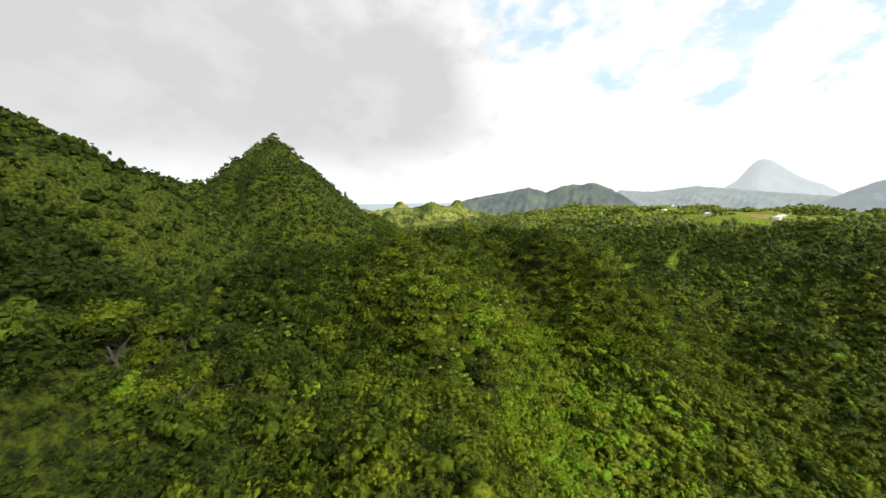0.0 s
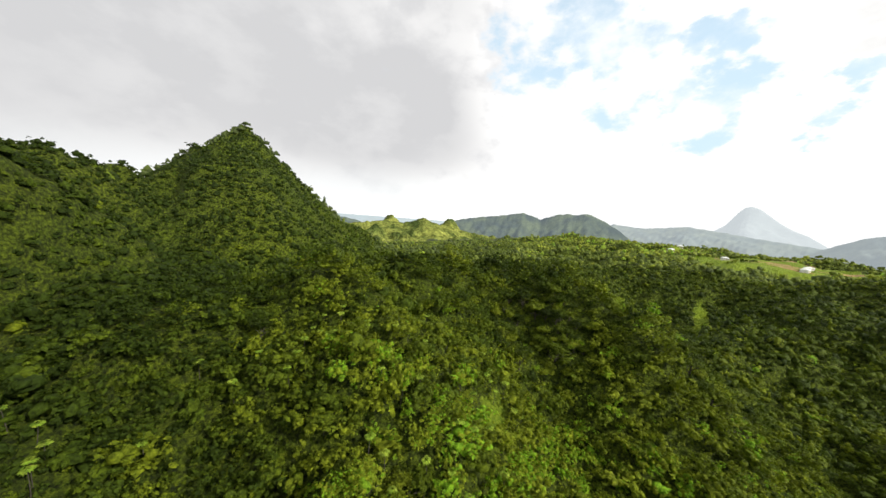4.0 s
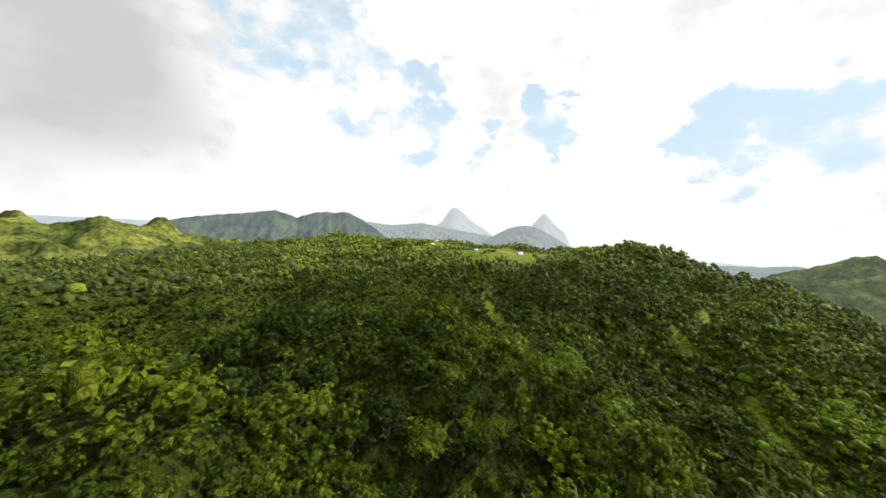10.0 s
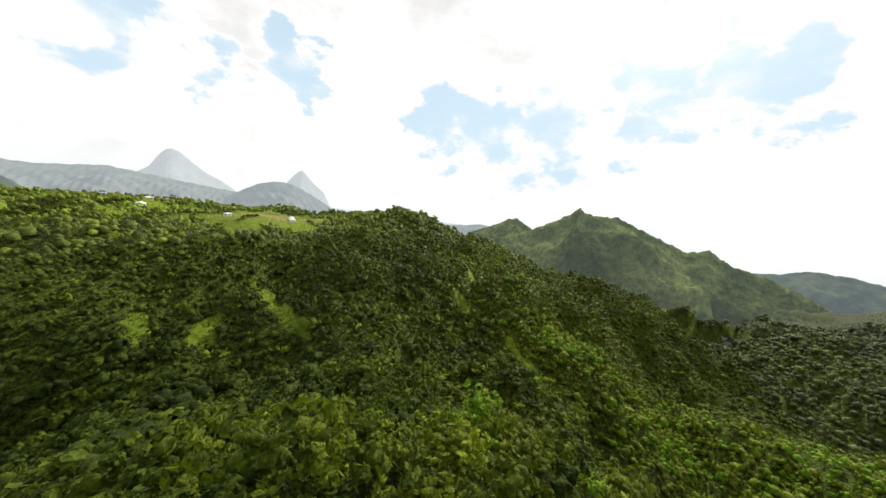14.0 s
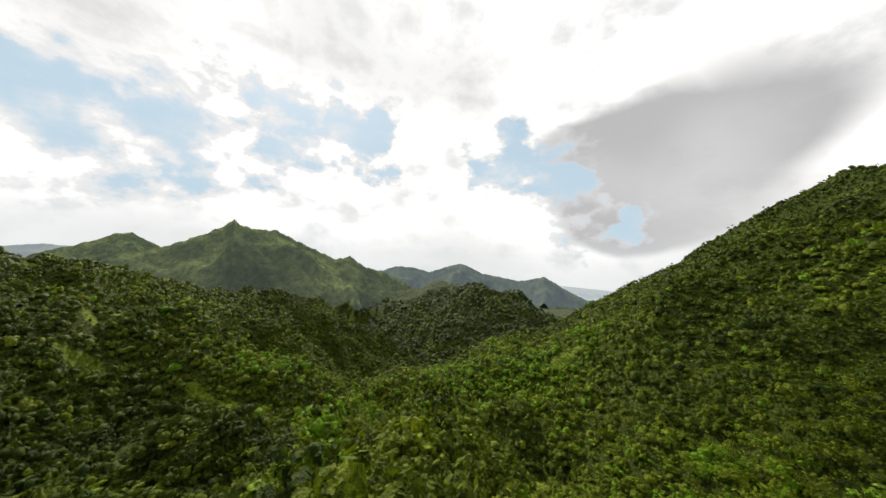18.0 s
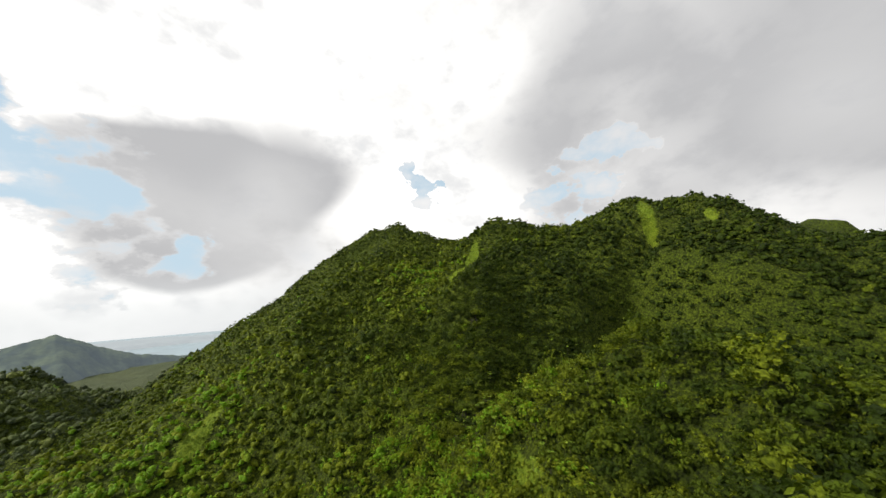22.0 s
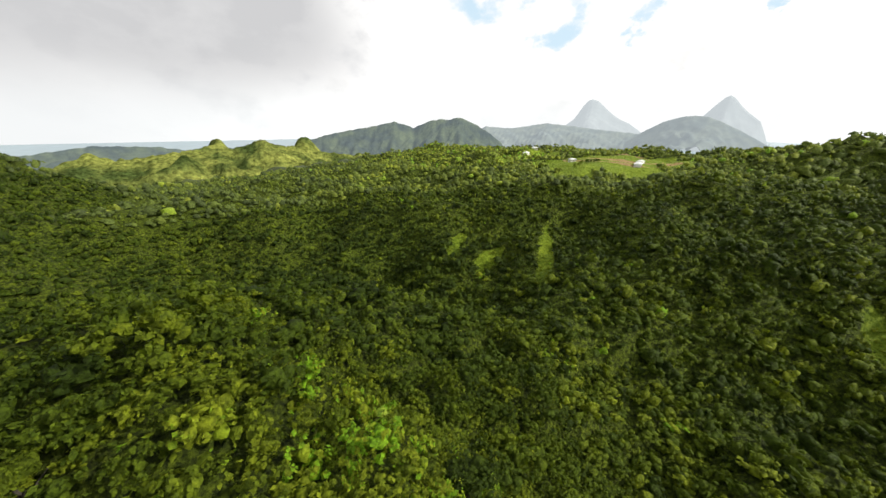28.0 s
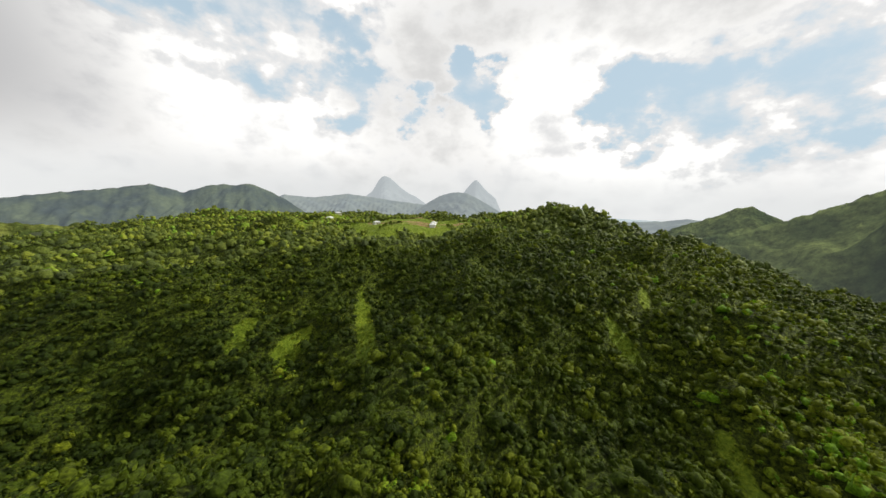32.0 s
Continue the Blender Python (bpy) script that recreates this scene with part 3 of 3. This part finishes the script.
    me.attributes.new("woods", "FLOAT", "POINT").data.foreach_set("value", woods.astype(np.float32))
    me.attributes.new("grass", "FLOAT", "POINT").data.foreach_set("value", grass.astype(np.float32))
    me.attributes.new("soil", "FLOAT", "POINT").data.foreach_set("value", soil.astype(np.float32))
    return tagged(new("ground", me), "steep green tropical hills with undergrowth, grass scars and fields", "ground", kind="structure")

# ---- the land ----
build_ground()
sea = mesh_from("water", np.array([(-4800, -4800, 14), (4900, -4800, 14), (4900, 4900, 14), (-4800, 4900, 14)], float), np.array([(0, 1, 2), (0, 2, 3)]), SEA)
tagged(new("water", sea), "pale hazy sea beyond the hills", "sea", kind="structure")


def open_ground(p, grow=1.0):
    free = np.zeros(len(p), bool)
    for cx, cy, l, w, t in CLEARINGS + PASTURE:
        free |= oval(p[:, 0], p[:, 1], cx, cy, l, w, t) < grow
    return free


def bump_at(p, x, y, r):
    return np.exp(-((p[:, 0] - x) ** 2 + (p[:, 1] - y) ** 2) / (r * r))


def lit_stand_tint(rng, p):
    """Crown tints: darker and lighter stands, painted sun and cloud shade, and single light crowns."""
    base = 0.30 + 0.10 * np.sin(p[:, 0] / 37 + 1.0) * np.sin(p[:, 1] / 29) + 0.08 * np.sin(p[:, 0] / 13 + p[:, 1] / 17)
    for x, y, r, more in SUNLIT_STANDS + SHADED_STANDS:
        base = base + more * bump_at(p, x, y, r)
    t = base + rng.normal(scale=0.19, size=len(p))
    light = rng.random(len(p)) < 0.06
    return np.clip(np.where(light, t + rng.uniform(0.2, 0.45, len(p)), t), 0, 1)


# sunlit and cloud-shaded areas painted as crown tint: x, y, radius, lighter or darker
SUNLIT_STANDS = [(15, 130, 65, 0.42), (60, 105, 60, 0.52), (215, 215, 60, 0.08), (237, 95, 55, 0.18), (205, 55, 50, 0.2), (-15, 145, 30, 0.12), (275, 95, 45, 0.25), (105, 200, 42, 0.26),
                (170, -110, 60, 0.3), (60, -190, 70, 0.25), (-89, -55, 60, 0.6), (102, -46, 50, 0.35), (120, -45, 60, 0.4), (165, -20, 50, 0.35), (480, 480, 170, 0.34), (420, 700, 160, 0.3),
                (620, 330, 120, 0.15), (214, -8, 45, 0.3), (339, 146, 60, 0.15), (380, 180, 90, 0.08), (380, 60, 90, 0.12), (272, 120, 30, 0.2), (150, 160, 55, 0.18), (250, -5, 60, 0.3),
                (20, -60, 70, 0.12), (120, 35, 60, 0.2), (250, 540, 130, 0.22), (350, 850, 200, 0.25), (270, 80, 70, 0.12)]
SHADED_STANDS = [(60, 240, 32, -0.1), (330, 290, 90, -0.16), (255, 200, 60, -0.1), (110, 370, 110, -0.28), (-100, 310, 110, -0.25), (-230, 330, 100, -0.36), (-262, 200, 60, -0.2), (-55, 105, 60, -0.28),
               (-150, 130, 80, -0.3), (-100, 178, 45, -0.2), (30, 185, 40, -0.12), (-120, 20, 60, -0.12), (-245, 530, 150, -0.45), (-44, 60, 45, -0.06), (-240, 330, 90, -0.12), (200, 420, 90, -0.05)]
HERO_MODELS = [crown_arrays(80 + k, 200, 0.092, 3, solid=0.5, count=5 + k % 4, flat=0.9 + 0.2 * (k % 4)) for k in range(10)]
NEAR_MODELS = [crown_arrays(20 + k, 78, 0.13, 3, count=5 + k % 3, flat=0.9 + 0.2 * (k % 4), solid=0.66) for k in range(10)]
MID_MODELS = [crown_arrays(40 + k, 25, 0.185, 2, count=2 + k % 3, spread=0.62, flat=1.5, solid=0.8) for k in range(12)]
FAR_MODELS = [crown_arrays(60 + k, 8, 0.27, 1, count=2, spread=0.6, flat=1.5, solid=1.0, ragged=0.5) for k in range(14)]
LAST_MODELS = [crown_arrays(70 + k, 4, 0.3, 1, count=1, spread=0.4, solid=1.1, ragged=0.45) for k in range(10)]
BUSH_MODELS = [crown_arrays(90 + k, 10, 0.24, 0, count=2, flat=0.6) for k in range(6)]


def facing(p):
    """Whether a slope can be seen from over the spur: not where it falls away behind a ridge."""
    e = 3.0
    gx = height(p[:, 0] + e, p[:, 1]) - height(p[:, 0] - e, p[:, 1])
    gy = height(p[:, 0], p[:, 1] + e) - height(p[:, 0], p[:, 1] - e)
    x, y = p[:, 0] - 70, p[:, 1] - 170
    away = (gx * x + gy * y) / (2 * e * np.hypot(x, y))
    return away > -np.maximum(0.52, 90 / np.hypot(x, y))


def single_trees(rng, p):
    """The trees nearest to the flight, each a thing of its own."""
    kinds = (("tall rainforest tree with a dense dark green crown", 6, 5.2), ("broad rainforest tree with an olive-green crown", 8, 4.6), ("rainforest tree with a rounded yellow-green crown", 5, 4.2), ("slender rainforest tree with a ragged dark green crown", 7, 5.6))
    models = [make_tree(300 + 7 * k + j, kinds[k][2], 900, kinds[k][0], (LEAVES_TREE_SHADED, LEAVES_TREE)[k in (1, 2)], count=kinds[k][1], flat=0.8 + 0.2 * k) for k in range(4) for j in range(2)]
    z = height(p[:, 0], p[:, 1])
    for n, (x, y) in enumerate(p):
        s = float(np.clip(np.exp(rng.normal(scale=0.24)), 0.6, 1.6))
        m = pose(x, y, z[n] - 2.6 * s, 0, 0, rng.uniform(0, 360)) @ Matrix.Diagonal((s, s, s, 1))
        if n < len(models):
            models[n].matrix_basis = m
        else:
            # beyond the crest, trees with the painted-shade leaf copy are picked
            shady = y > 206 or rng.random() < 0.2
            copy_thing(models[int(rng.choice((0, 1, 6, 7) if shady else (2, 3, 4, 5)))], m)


def trumpet_trees(rng):
    """Light-leaved pioneer trees, scattered over the slopes of the spur."""
    first = None
    wild = rng.uniform((-60, 95), (150, 215), (200, 2))
    wild = wild[(from_spur(wild) < 62) & (height(wild[:, 0], wild[:, 1]) < 176)][:34]
    # clusters on the landslip slope: x, y, spread, count
    groups = ((9, 101, 7, 22), (-72, 115, 12, 26), (-29, 86, 9, 8), (12, 146, 14, 18), (-14, 150, 9, 12), (37, 158, 8, 10), (-20, 112, 16, 14), (28, 118, 12, 12))
    spots = np.concatenate([wild] + [rng.normal((x, y), r * 0.7, (n, 2)) for x, y, r, n in groups])
    z = height(spots[:, 0], spots[:, 1])
    for (x, y), g in zip(spots, z):
        s = rng.uniform(0.6, 0.95)
        m = pose(x, y, g + 0.5, rng.uniform(-6, 6), rng.uniform(-6, 6), rng.uniform(0, 360)) @ Matrix.Diagonal((s, s, s, 1))
        if first is None:
            first = make_trumpet_tree(9, "slender tree with a star of large bright green leaves")
            first.matrix_basis = m
        else:
            copy_thing(first, m)


def plant_forest():
    rng = np.random.default_rng(5)
    fine, usual, high, wide = scatter(rng, -150, 290, -20, 340, 3.5), scatter(rng, -330, 620, -330, 640, 3.8), scatter(rng, -330, 620, -430, 640, 3.5), scatter(rng, -330, 800, -560, 1020, 7.4)
    d = from_spur(fine)
    order = np.argsort(np.where(open_ground(fine), 1e9, d))[:300]
    single_trees(rng, fine[order])
    fine = np.delete(fine, order, 0)
    belts = (("rainforest_canopy", "dense mixed green rainforest crowns on the spur", fine, 0, 50, HERO_MODELS, 3.0, 0.95),
             ("hillside_canopy", "dense green rainforest crowns round the spur", fine, 50, 88, NEAR_MODELS, 3.0, 0.6),
             ("slope_forest", "dark green forest covering the valley slopes", usual, 88, 200, MID_MODELS, 3.0, 0.5),
             ("ridge_forest", "dark green forest on the high ridges", high, 200, 420, FAR_MODELS, 2.15, 0.42),
             ("distant_forest", "distant green forest on hills and valley floor", wide, 420, 900, LAST_MODELS, 4.4, 0.45),
             ("plateau_woodland", "sunny light green woodland on the plateau", scatter(rng, -60, 800, 300, 1020, 5.6), 0, 900, LAST_MODELS, 2.9, 0.4),
             ("valley_forest", "green forest on hills down the valley, greyed by painted haze", scatter(rng, 20, 580, -580, -130, 4.6), 0, 900, LAST_MODELS, 2.9, 0.4),
             ("undergrowth", "low broad-leaved undergrowth between the trees", scatter(rng, -90, 220, 40, 280, 2.3), 0, 62, BUSH_MODELS, 1.5, 0.45))
    for name, label, places, near, far, models, size, deep in belts:
        d = from_spur(places)
        p = places[(d >= near) & (d < far) & ~open_ground(places) & ((places[:, 1] < 600) | (places[:, 0] > 90) | (d > 420)) & ((places[:, 0] > -290) | (places[:, 1] > 430))]
        p = p[height(p[:, 0], p[:, 1]) > 30]
        p = p[(from_spur(p) < 680) | ((p[:, 0] > -260) & (p[:, 1] > 350))]
        valley = (p[:, 0] > 20) & (p[:, 1] < -130) & (np.hypot(p[:, 0] - 60, p[:, 1] + 200) > 130)
        level = (p[:, 0] > -60) & (p[:, 1] > 300) & (beyond_edge(p[:, 0], p[:, 1]) == 0) & ~valley
        if name in ("plateau_woodland", "distant_forest", "ridge_forest"):
            p, valley = (p[level], valley[level]) if name == "plateau_woodland" else (p[~level], valley[~level])
        p = p[valley] if name == "valley_forest" else p[~valley]
        p = p if near < 88 and name not in ("valley_forest", "plateau_woodland") else p[facing(p)]
        s = size * np.clip(np.exp(rng.normal(scale=0.36, size=len(p))), 0.5, 1.65)
        forest(name, label, p, models, rng, s, lit_stand_tint(rng, p), deep, LEAVES_HAZY if name == "valley_forest" else LEAVES_HAZY_LIT if near > 400 or name == "plateau_woodland" else LEAVES)
    # light scrub that creeps back over the open slopes
    scars = scatter(rng, -300, 360, -140, 370, 2.6)
    free = np.zeros(len(scars), bool)
    for cx, cy, l, w, t in CLEARINGS:
        free |= oval(scars[:, 0], scars[:, 1], cx, cy, l, w, t) < 1.1
    scars = scars[free & (rng.random(len(scars)) < 0.75)]
    forest("hillside_scrub", "low bright yellow-green scrub on landslide scars", scars, FAR_MODELS, rng, rng.uniform(0.5, 1.3, len(scars)), rng.uniform(0.6, 0.95, len(scars)), 0.3, LEAVES)
    trumpet_trees(rng)


plant_forest()

# ---- far ranges round the place, most a far backdrop, the eastern mountain nearer ----
CENTRE = (50.0, 197.0, 219.0)


def far_range(name, label, profile, distance, mat, fall=0.6, depth=260.0, rough=0.03, seed=1, fold=0.03):
    """A mountain or range far off: its skyline as bearing (clockwise from north) and height in degrees, with ribbed flanks before and behind."""
    rng = np.random.default_rng(seed)
    az = np.array([p[0] for p in profile], float)
    el = np.array([p[1] for p in profile], float)
    n, m = max(40, int((az[-1] - az[0]) * 8)), 41
    u = np.linspace(az[0], az[-1], n)
    top = CENTRE[2] + distance * np.tan(np.radians(np.interp(u, az, el)))
    phase = rng.uniform(0, 6.28, 8)
    crest = rough * distance * 0.02 * sum(np.sin(u * (3.1 * 1.55**k) + phase[k]) / 1.4**k for k in range(6))
    waves = [(depth * fold / 1.5**k, *(rng.normal(size=2) * 2 * np.pi / (depth * 1.1 / 1.7**k)), rng.uniform(0, 6.28)) for k in range(5) for _ in range(3)]
    verts = []
    for s in np.linspace(-1, 1, m):
        r = distance + s * depth
        x, y = CENTRE[0] + r * np.sin(np.radians(u)), CENTRE[1] + r * np.cos(np.radians(u))
        folds = sum(a * np.sin(kx * x + ky * y + p) for a, kx, ky, p in waves)
        z = top + crest * (1 - abs(s)) ** 3 - fall * depth * abs(s) + folds * min(1.0, 1.6 * abs(s))
        verts.append(np.stack([x, y, np.maximum(z, 2.0)], 1))
    k = np.arange(n * m).reshape(m, n)
    a, b, c, d = k[:-1, :-1].ravel(), k[:-1, 1:].ravel(), k[1:, 1:].ravel(), k[1:, :-1].ravel()
    me = mesh_from(name, np.concatenate(verts), np.concatenate([np.stack([a, b, c], 1), np.stack([a, c, d], 1)]), mat)
    return tagged(new(name, me), label, "mountain", kind="structure")


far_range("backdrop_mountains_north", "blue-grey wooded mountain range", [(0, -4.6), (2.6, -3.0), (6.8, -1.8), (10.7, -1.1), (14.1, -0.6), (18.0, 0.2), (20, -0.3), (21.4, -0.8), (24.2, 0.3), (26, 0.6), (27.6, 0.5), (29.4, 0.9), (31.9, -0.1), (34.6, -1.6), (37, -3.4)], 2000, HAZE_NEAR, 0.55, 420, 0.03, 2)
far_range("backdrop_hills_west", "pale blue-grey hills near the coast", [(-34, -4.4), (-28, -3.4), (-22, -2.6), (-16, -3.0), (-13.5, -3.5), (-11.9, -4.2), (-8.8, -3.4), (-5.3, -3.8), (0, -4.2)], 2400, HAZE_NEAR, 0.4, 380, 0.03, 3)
far_range("sunlit_hill", "sunlit yellow-green scrub-covered hill", [(-30, -5.2), (-20, -4.6), (-10.6, -3.4), (-6.0, -3.5), (-3.6, -2.9), (-2.2, -2.2), (-0.4, -3.0), (3, -3.9), (8, -4.6), (14, -5.4), (20, -6.2)], 1180, SUNNY, 0.34, 420, 0.05, 4, 0.06)
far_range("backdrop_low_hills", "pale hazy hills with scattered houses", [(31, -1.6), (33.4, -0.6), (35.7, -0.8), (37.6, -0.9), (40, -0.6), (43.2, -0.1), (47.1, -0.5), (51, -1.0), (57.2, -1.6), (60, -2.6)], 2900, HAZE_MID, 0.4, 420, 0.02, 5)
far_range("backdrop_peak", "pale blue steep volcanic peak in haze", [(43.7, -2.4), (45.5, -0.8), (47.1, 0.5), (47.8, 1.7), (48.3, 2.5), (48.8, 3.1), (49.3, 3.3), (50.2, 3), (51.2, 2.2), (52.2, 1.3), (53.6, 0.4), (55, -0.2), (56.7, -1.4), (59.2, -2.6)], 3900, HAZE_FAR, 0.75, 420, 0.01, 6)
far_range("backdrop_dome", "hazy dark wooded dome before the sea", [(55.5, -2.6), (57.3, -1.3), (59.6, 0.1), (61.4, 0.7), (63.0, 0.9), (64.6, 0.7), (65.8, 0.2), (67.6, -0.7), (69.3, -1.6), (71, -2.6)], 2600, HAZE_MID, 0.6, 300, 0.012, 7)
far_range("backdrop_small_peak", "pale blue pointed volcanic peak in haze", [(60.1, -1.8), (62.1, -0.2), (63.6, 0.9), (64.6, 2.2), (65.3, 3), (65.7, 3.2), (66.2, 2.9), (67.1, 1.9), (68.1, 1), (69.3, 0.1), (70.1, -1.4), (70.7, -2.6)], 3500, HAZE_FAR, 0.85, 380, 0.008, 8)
far_range("hazy_eastern_mountain", "green wooded mountain with a pointed top", [(90, -11), (96.1, -6), (100.1, -4), (104.1, -2.6), (107.1, -1.2), (110.7, 0.8), (112.7, 2.2), (113.8, 3.3), (114.7, 2.6), (115.7, 2.3), (117.6, 2.2), (119.6, 2.4), (122.3, 1.2), (126.5, -0.5), (129.3, -1.6), (131.7, -0.8), (134.1, -2.4), (138.5, -3.5), (142.6, -5.2), (146.1, -7.5), (152, -11)], 860, EAST, 0.5, 330, 0.06, 12, 0.06)
far_range("hazy_eastern_foothill", "grey-green wooded hill by the coast", [(91, -9), (96.5, -3.2), (99.5, -1.9), (100.9, -1.2), (102.7, -0.1), (103.9, 0.1), (105.2, -0.6), (107, -1.6), (110, -3), (114, -7)], 1350, EAST, 0.5, 220, 0.04, 13)
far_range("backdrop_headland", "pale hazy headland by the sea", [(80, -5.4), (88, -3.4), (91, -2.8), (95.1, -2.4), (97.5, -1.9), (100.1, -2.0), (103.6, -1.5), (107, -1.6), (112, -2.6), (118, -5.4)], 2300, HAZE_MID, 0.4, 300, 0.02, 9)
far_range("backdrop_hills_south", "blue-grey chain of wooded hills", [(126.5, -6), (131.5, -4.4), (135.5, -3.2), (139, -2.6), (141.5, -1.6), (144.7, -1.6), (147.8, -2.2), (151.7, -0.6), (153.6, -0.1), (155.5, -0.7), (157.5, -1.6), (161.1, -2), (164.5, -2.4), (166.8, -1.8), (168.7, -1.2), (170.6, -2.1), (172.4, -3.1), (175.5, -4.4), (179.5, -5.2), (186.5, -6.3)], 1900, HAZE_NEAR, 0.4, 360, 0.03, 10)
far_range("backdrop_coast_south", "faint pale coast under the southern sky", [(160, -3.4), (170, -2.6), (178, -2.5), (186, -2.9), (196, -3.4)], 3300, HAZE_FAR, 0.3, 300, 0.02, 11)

# ---- farms on the plateau ----
WALL_WHITE = plain("white_render", (0.72, 0.71, 0.67), 0.8, 0.0, 2.0)
ROOF_PALE = plain("pale_metal_roof", (0.62, 0.63, 0.62), 0.45, 0.3, 1.2)
DARK_GLASS = plain("window_glass", (0.03, 0.04, 0.05), 0.15)
WOOD_BROWN = plain("weathered_wood", (0.20, 0.13, 0.08), 0.8)


def box_mesh(name, x0, x1, y0, y1, z0, z1, mat, bevel=0.03):
    bm = bmesh.new()
    bmesh.ops.create_cube(bm, size=1.0)
    for v in bm.verts:
        v.co = ((x0 + x1) / 2 + v.co.x * (x1 - x0), (y0 + y1) / 2 + v.co.y * (y1 - y0), (z0 + z1) / 2 + v.co.z * (z1 - z0))
    bmesh.ops.bevel(bm, geom=list(bm.edges), offset=bevel, segments=1, affect="EDGES")
    return finish(name, bm, mat)


def make_house(wide, deep, tall, roof_mat, label, x, y, turn):
    """A small farmhouse: walls, hipped roof with eaves, windows with frames, a door and a porch post or two."""
    house = tagged(new("farmhouse"), label, "house", "farmhouses on the plateau")
    part("wall", box_mesh("wall", -wide / 2, wide / 2, -deep / 2, deep / 2, -1.5, tall, WALL_WHITE, 0.05), house)
    bm = bmesh.new()
    e, rise = 0.7, deep * 0.28
    low = [bm.verts.new((sx * (wide / 2 + e), sy * (deep / 2 + e), tall - 0.1)) for sx, sy in ((-1, -1), (1, -1), (1, 1), (-1, 1))]
    under = [bm.verts.new((v.co.x, v.co.y, tall + 0.06)) for v in low]
    top = [bm.verts.new((sx * (wide / 2 - deep / 2.4), 0, tall + rise)) for sx in (-1, 1)]
    bm.faces.new(low[::-1])
    for k in range(4):
        bm.faces.new((low[k], low[(k + 1) % 4], under[(k + 1) % 4], under[k]))
    bm.faces.new((under[0], under[1], top[1], top[0]))
    bm.faces.new((under[2], under[3], top[0], top[1]))
    bm.faces.new((under[1], under[2], top[1]))
    bm.faces.new((under[3], under[0], top[0]))
    part("roof", finish("roof", bm, roof_mat), house)
    for side in (-1, 1):
        for k in range(3):
            cx = (k - 1) * wide * 0.3
            y0 = side * deep / 2
            if side < 0 and k == 1:
                part("door", box_mesh("door", cx - 0.45, cx + 0.45, y0 - 0.06, y0 + 0.06, 0.0, 2.05, WOOD_BROWN), house)
                continue
            window = part("window", box_mesh("window", cx - 0.6, cx + 0.6, y0 - 0.05, y0 + 0.05, 0.95, 2.1, WALL_WHITE), house)
            part("pane", box_mesh("pane", cx - 0.5, cx + 0.5, y0 - 0.07, y0 + 0.07, 1.05, 2.0, DARK_GLASS, 0.01), window)
    for sx in (-1, 1):
        part("porch_post", box_mesh("porch_post", sx * wide * 0.4 - 0.08, sx * wide * 0.4 + 0.08, -deep / 2 - e + 0.08, -deep / 2 - e + 0.24, -1.2, tall - 0.08, WOOD_BROWN), house)
    house.matrix_basis = pose(x, y, float(height(x, y)) + 0.3, 0, 0, turn)
    return house


make_house(11, 7, 3.0, ROOF_PALE, "small white farmhouse with a pale metal hipped roof", 462, 590, 25)
make_house(9, 6, 2.8, ROOF_PALE, "small white farmhouse with a weathered pale roof", 500, 615, -20)
make_house(14, 7, 3.0, ROOF_PALE, "long white farm building with a pale metal roof", 470, 398, 30)
make_house(8, 6, 2.7, ROOF_PALE, "white field shed with a pale metal roof", 488, 408, 10)
make_house(7, 5, 2.6, ROOF_PALE, "little white hut with a pale roof beside the pasture", 418, 448, -15)
make_house(9, 6, 2.8, ROOF_PALE, "white farmhouse with a pale roof behind the hedge", 540, 560, 40)


def make_bush_row(name, label, start, end, step, size, seed):
    """A hedge or line of shrubs along the field: each shrub a thing."""
    rng = np.random.default_rng(seed)
    meshes = [mesh_from("shrub_crown", crown_arrays(seed * 10 + k, 60, 0.24, 3, count=4)[0], crown_arrays(seed * 10 + k, 60, 0.24, 3, count=4)[1], LEAVES_TREE) for k in range(3)]
    n = int(math.hypot(end[0] - start[0], end[1] - start[1]) / step)
    for k in range(n):
        s = k / max(1, n - 1)
        x, y = start[0] + s * (end[0] - start[0]) + rng.uniform(-1.5, 1.5), start[1] + s * (end[1] - start[1]) + rng.uniform(-1.5, 1.5)
        ob = tagged(new(name, meshes[k % 3]), label, "shrub", "shrubs along the field")
        r = size * rng.uniform(0.7, 1.3)
        ob.matrix_basis = pose(x, y, float(height(x, y)) + 0.45 * r, 0, 0, rng.uniform(0, 360)) @ Matrix.Diagonal((r, r, r, 1))


make_bush_row("hedge_shrub", "dark green shrub in the field hedge", (400, 470), (560, 500), 5.0, 2.6, 3)
make_bush_row("hedge_shrub", "dark green shrub in the field hedge", (430, 488), (590, 450), 6.0, 2.2, 4)
make_bush_row("orchard_tree", "rounded green fruit tree standing in the pasture", (392, 418), (436, 424), 6.0, 3.0, 5)
make_bush_row("orchard_tree", "rounded green fruit tree standing in the pasture", (372, 440), (392, 470), 6.0, 3.2, 6)
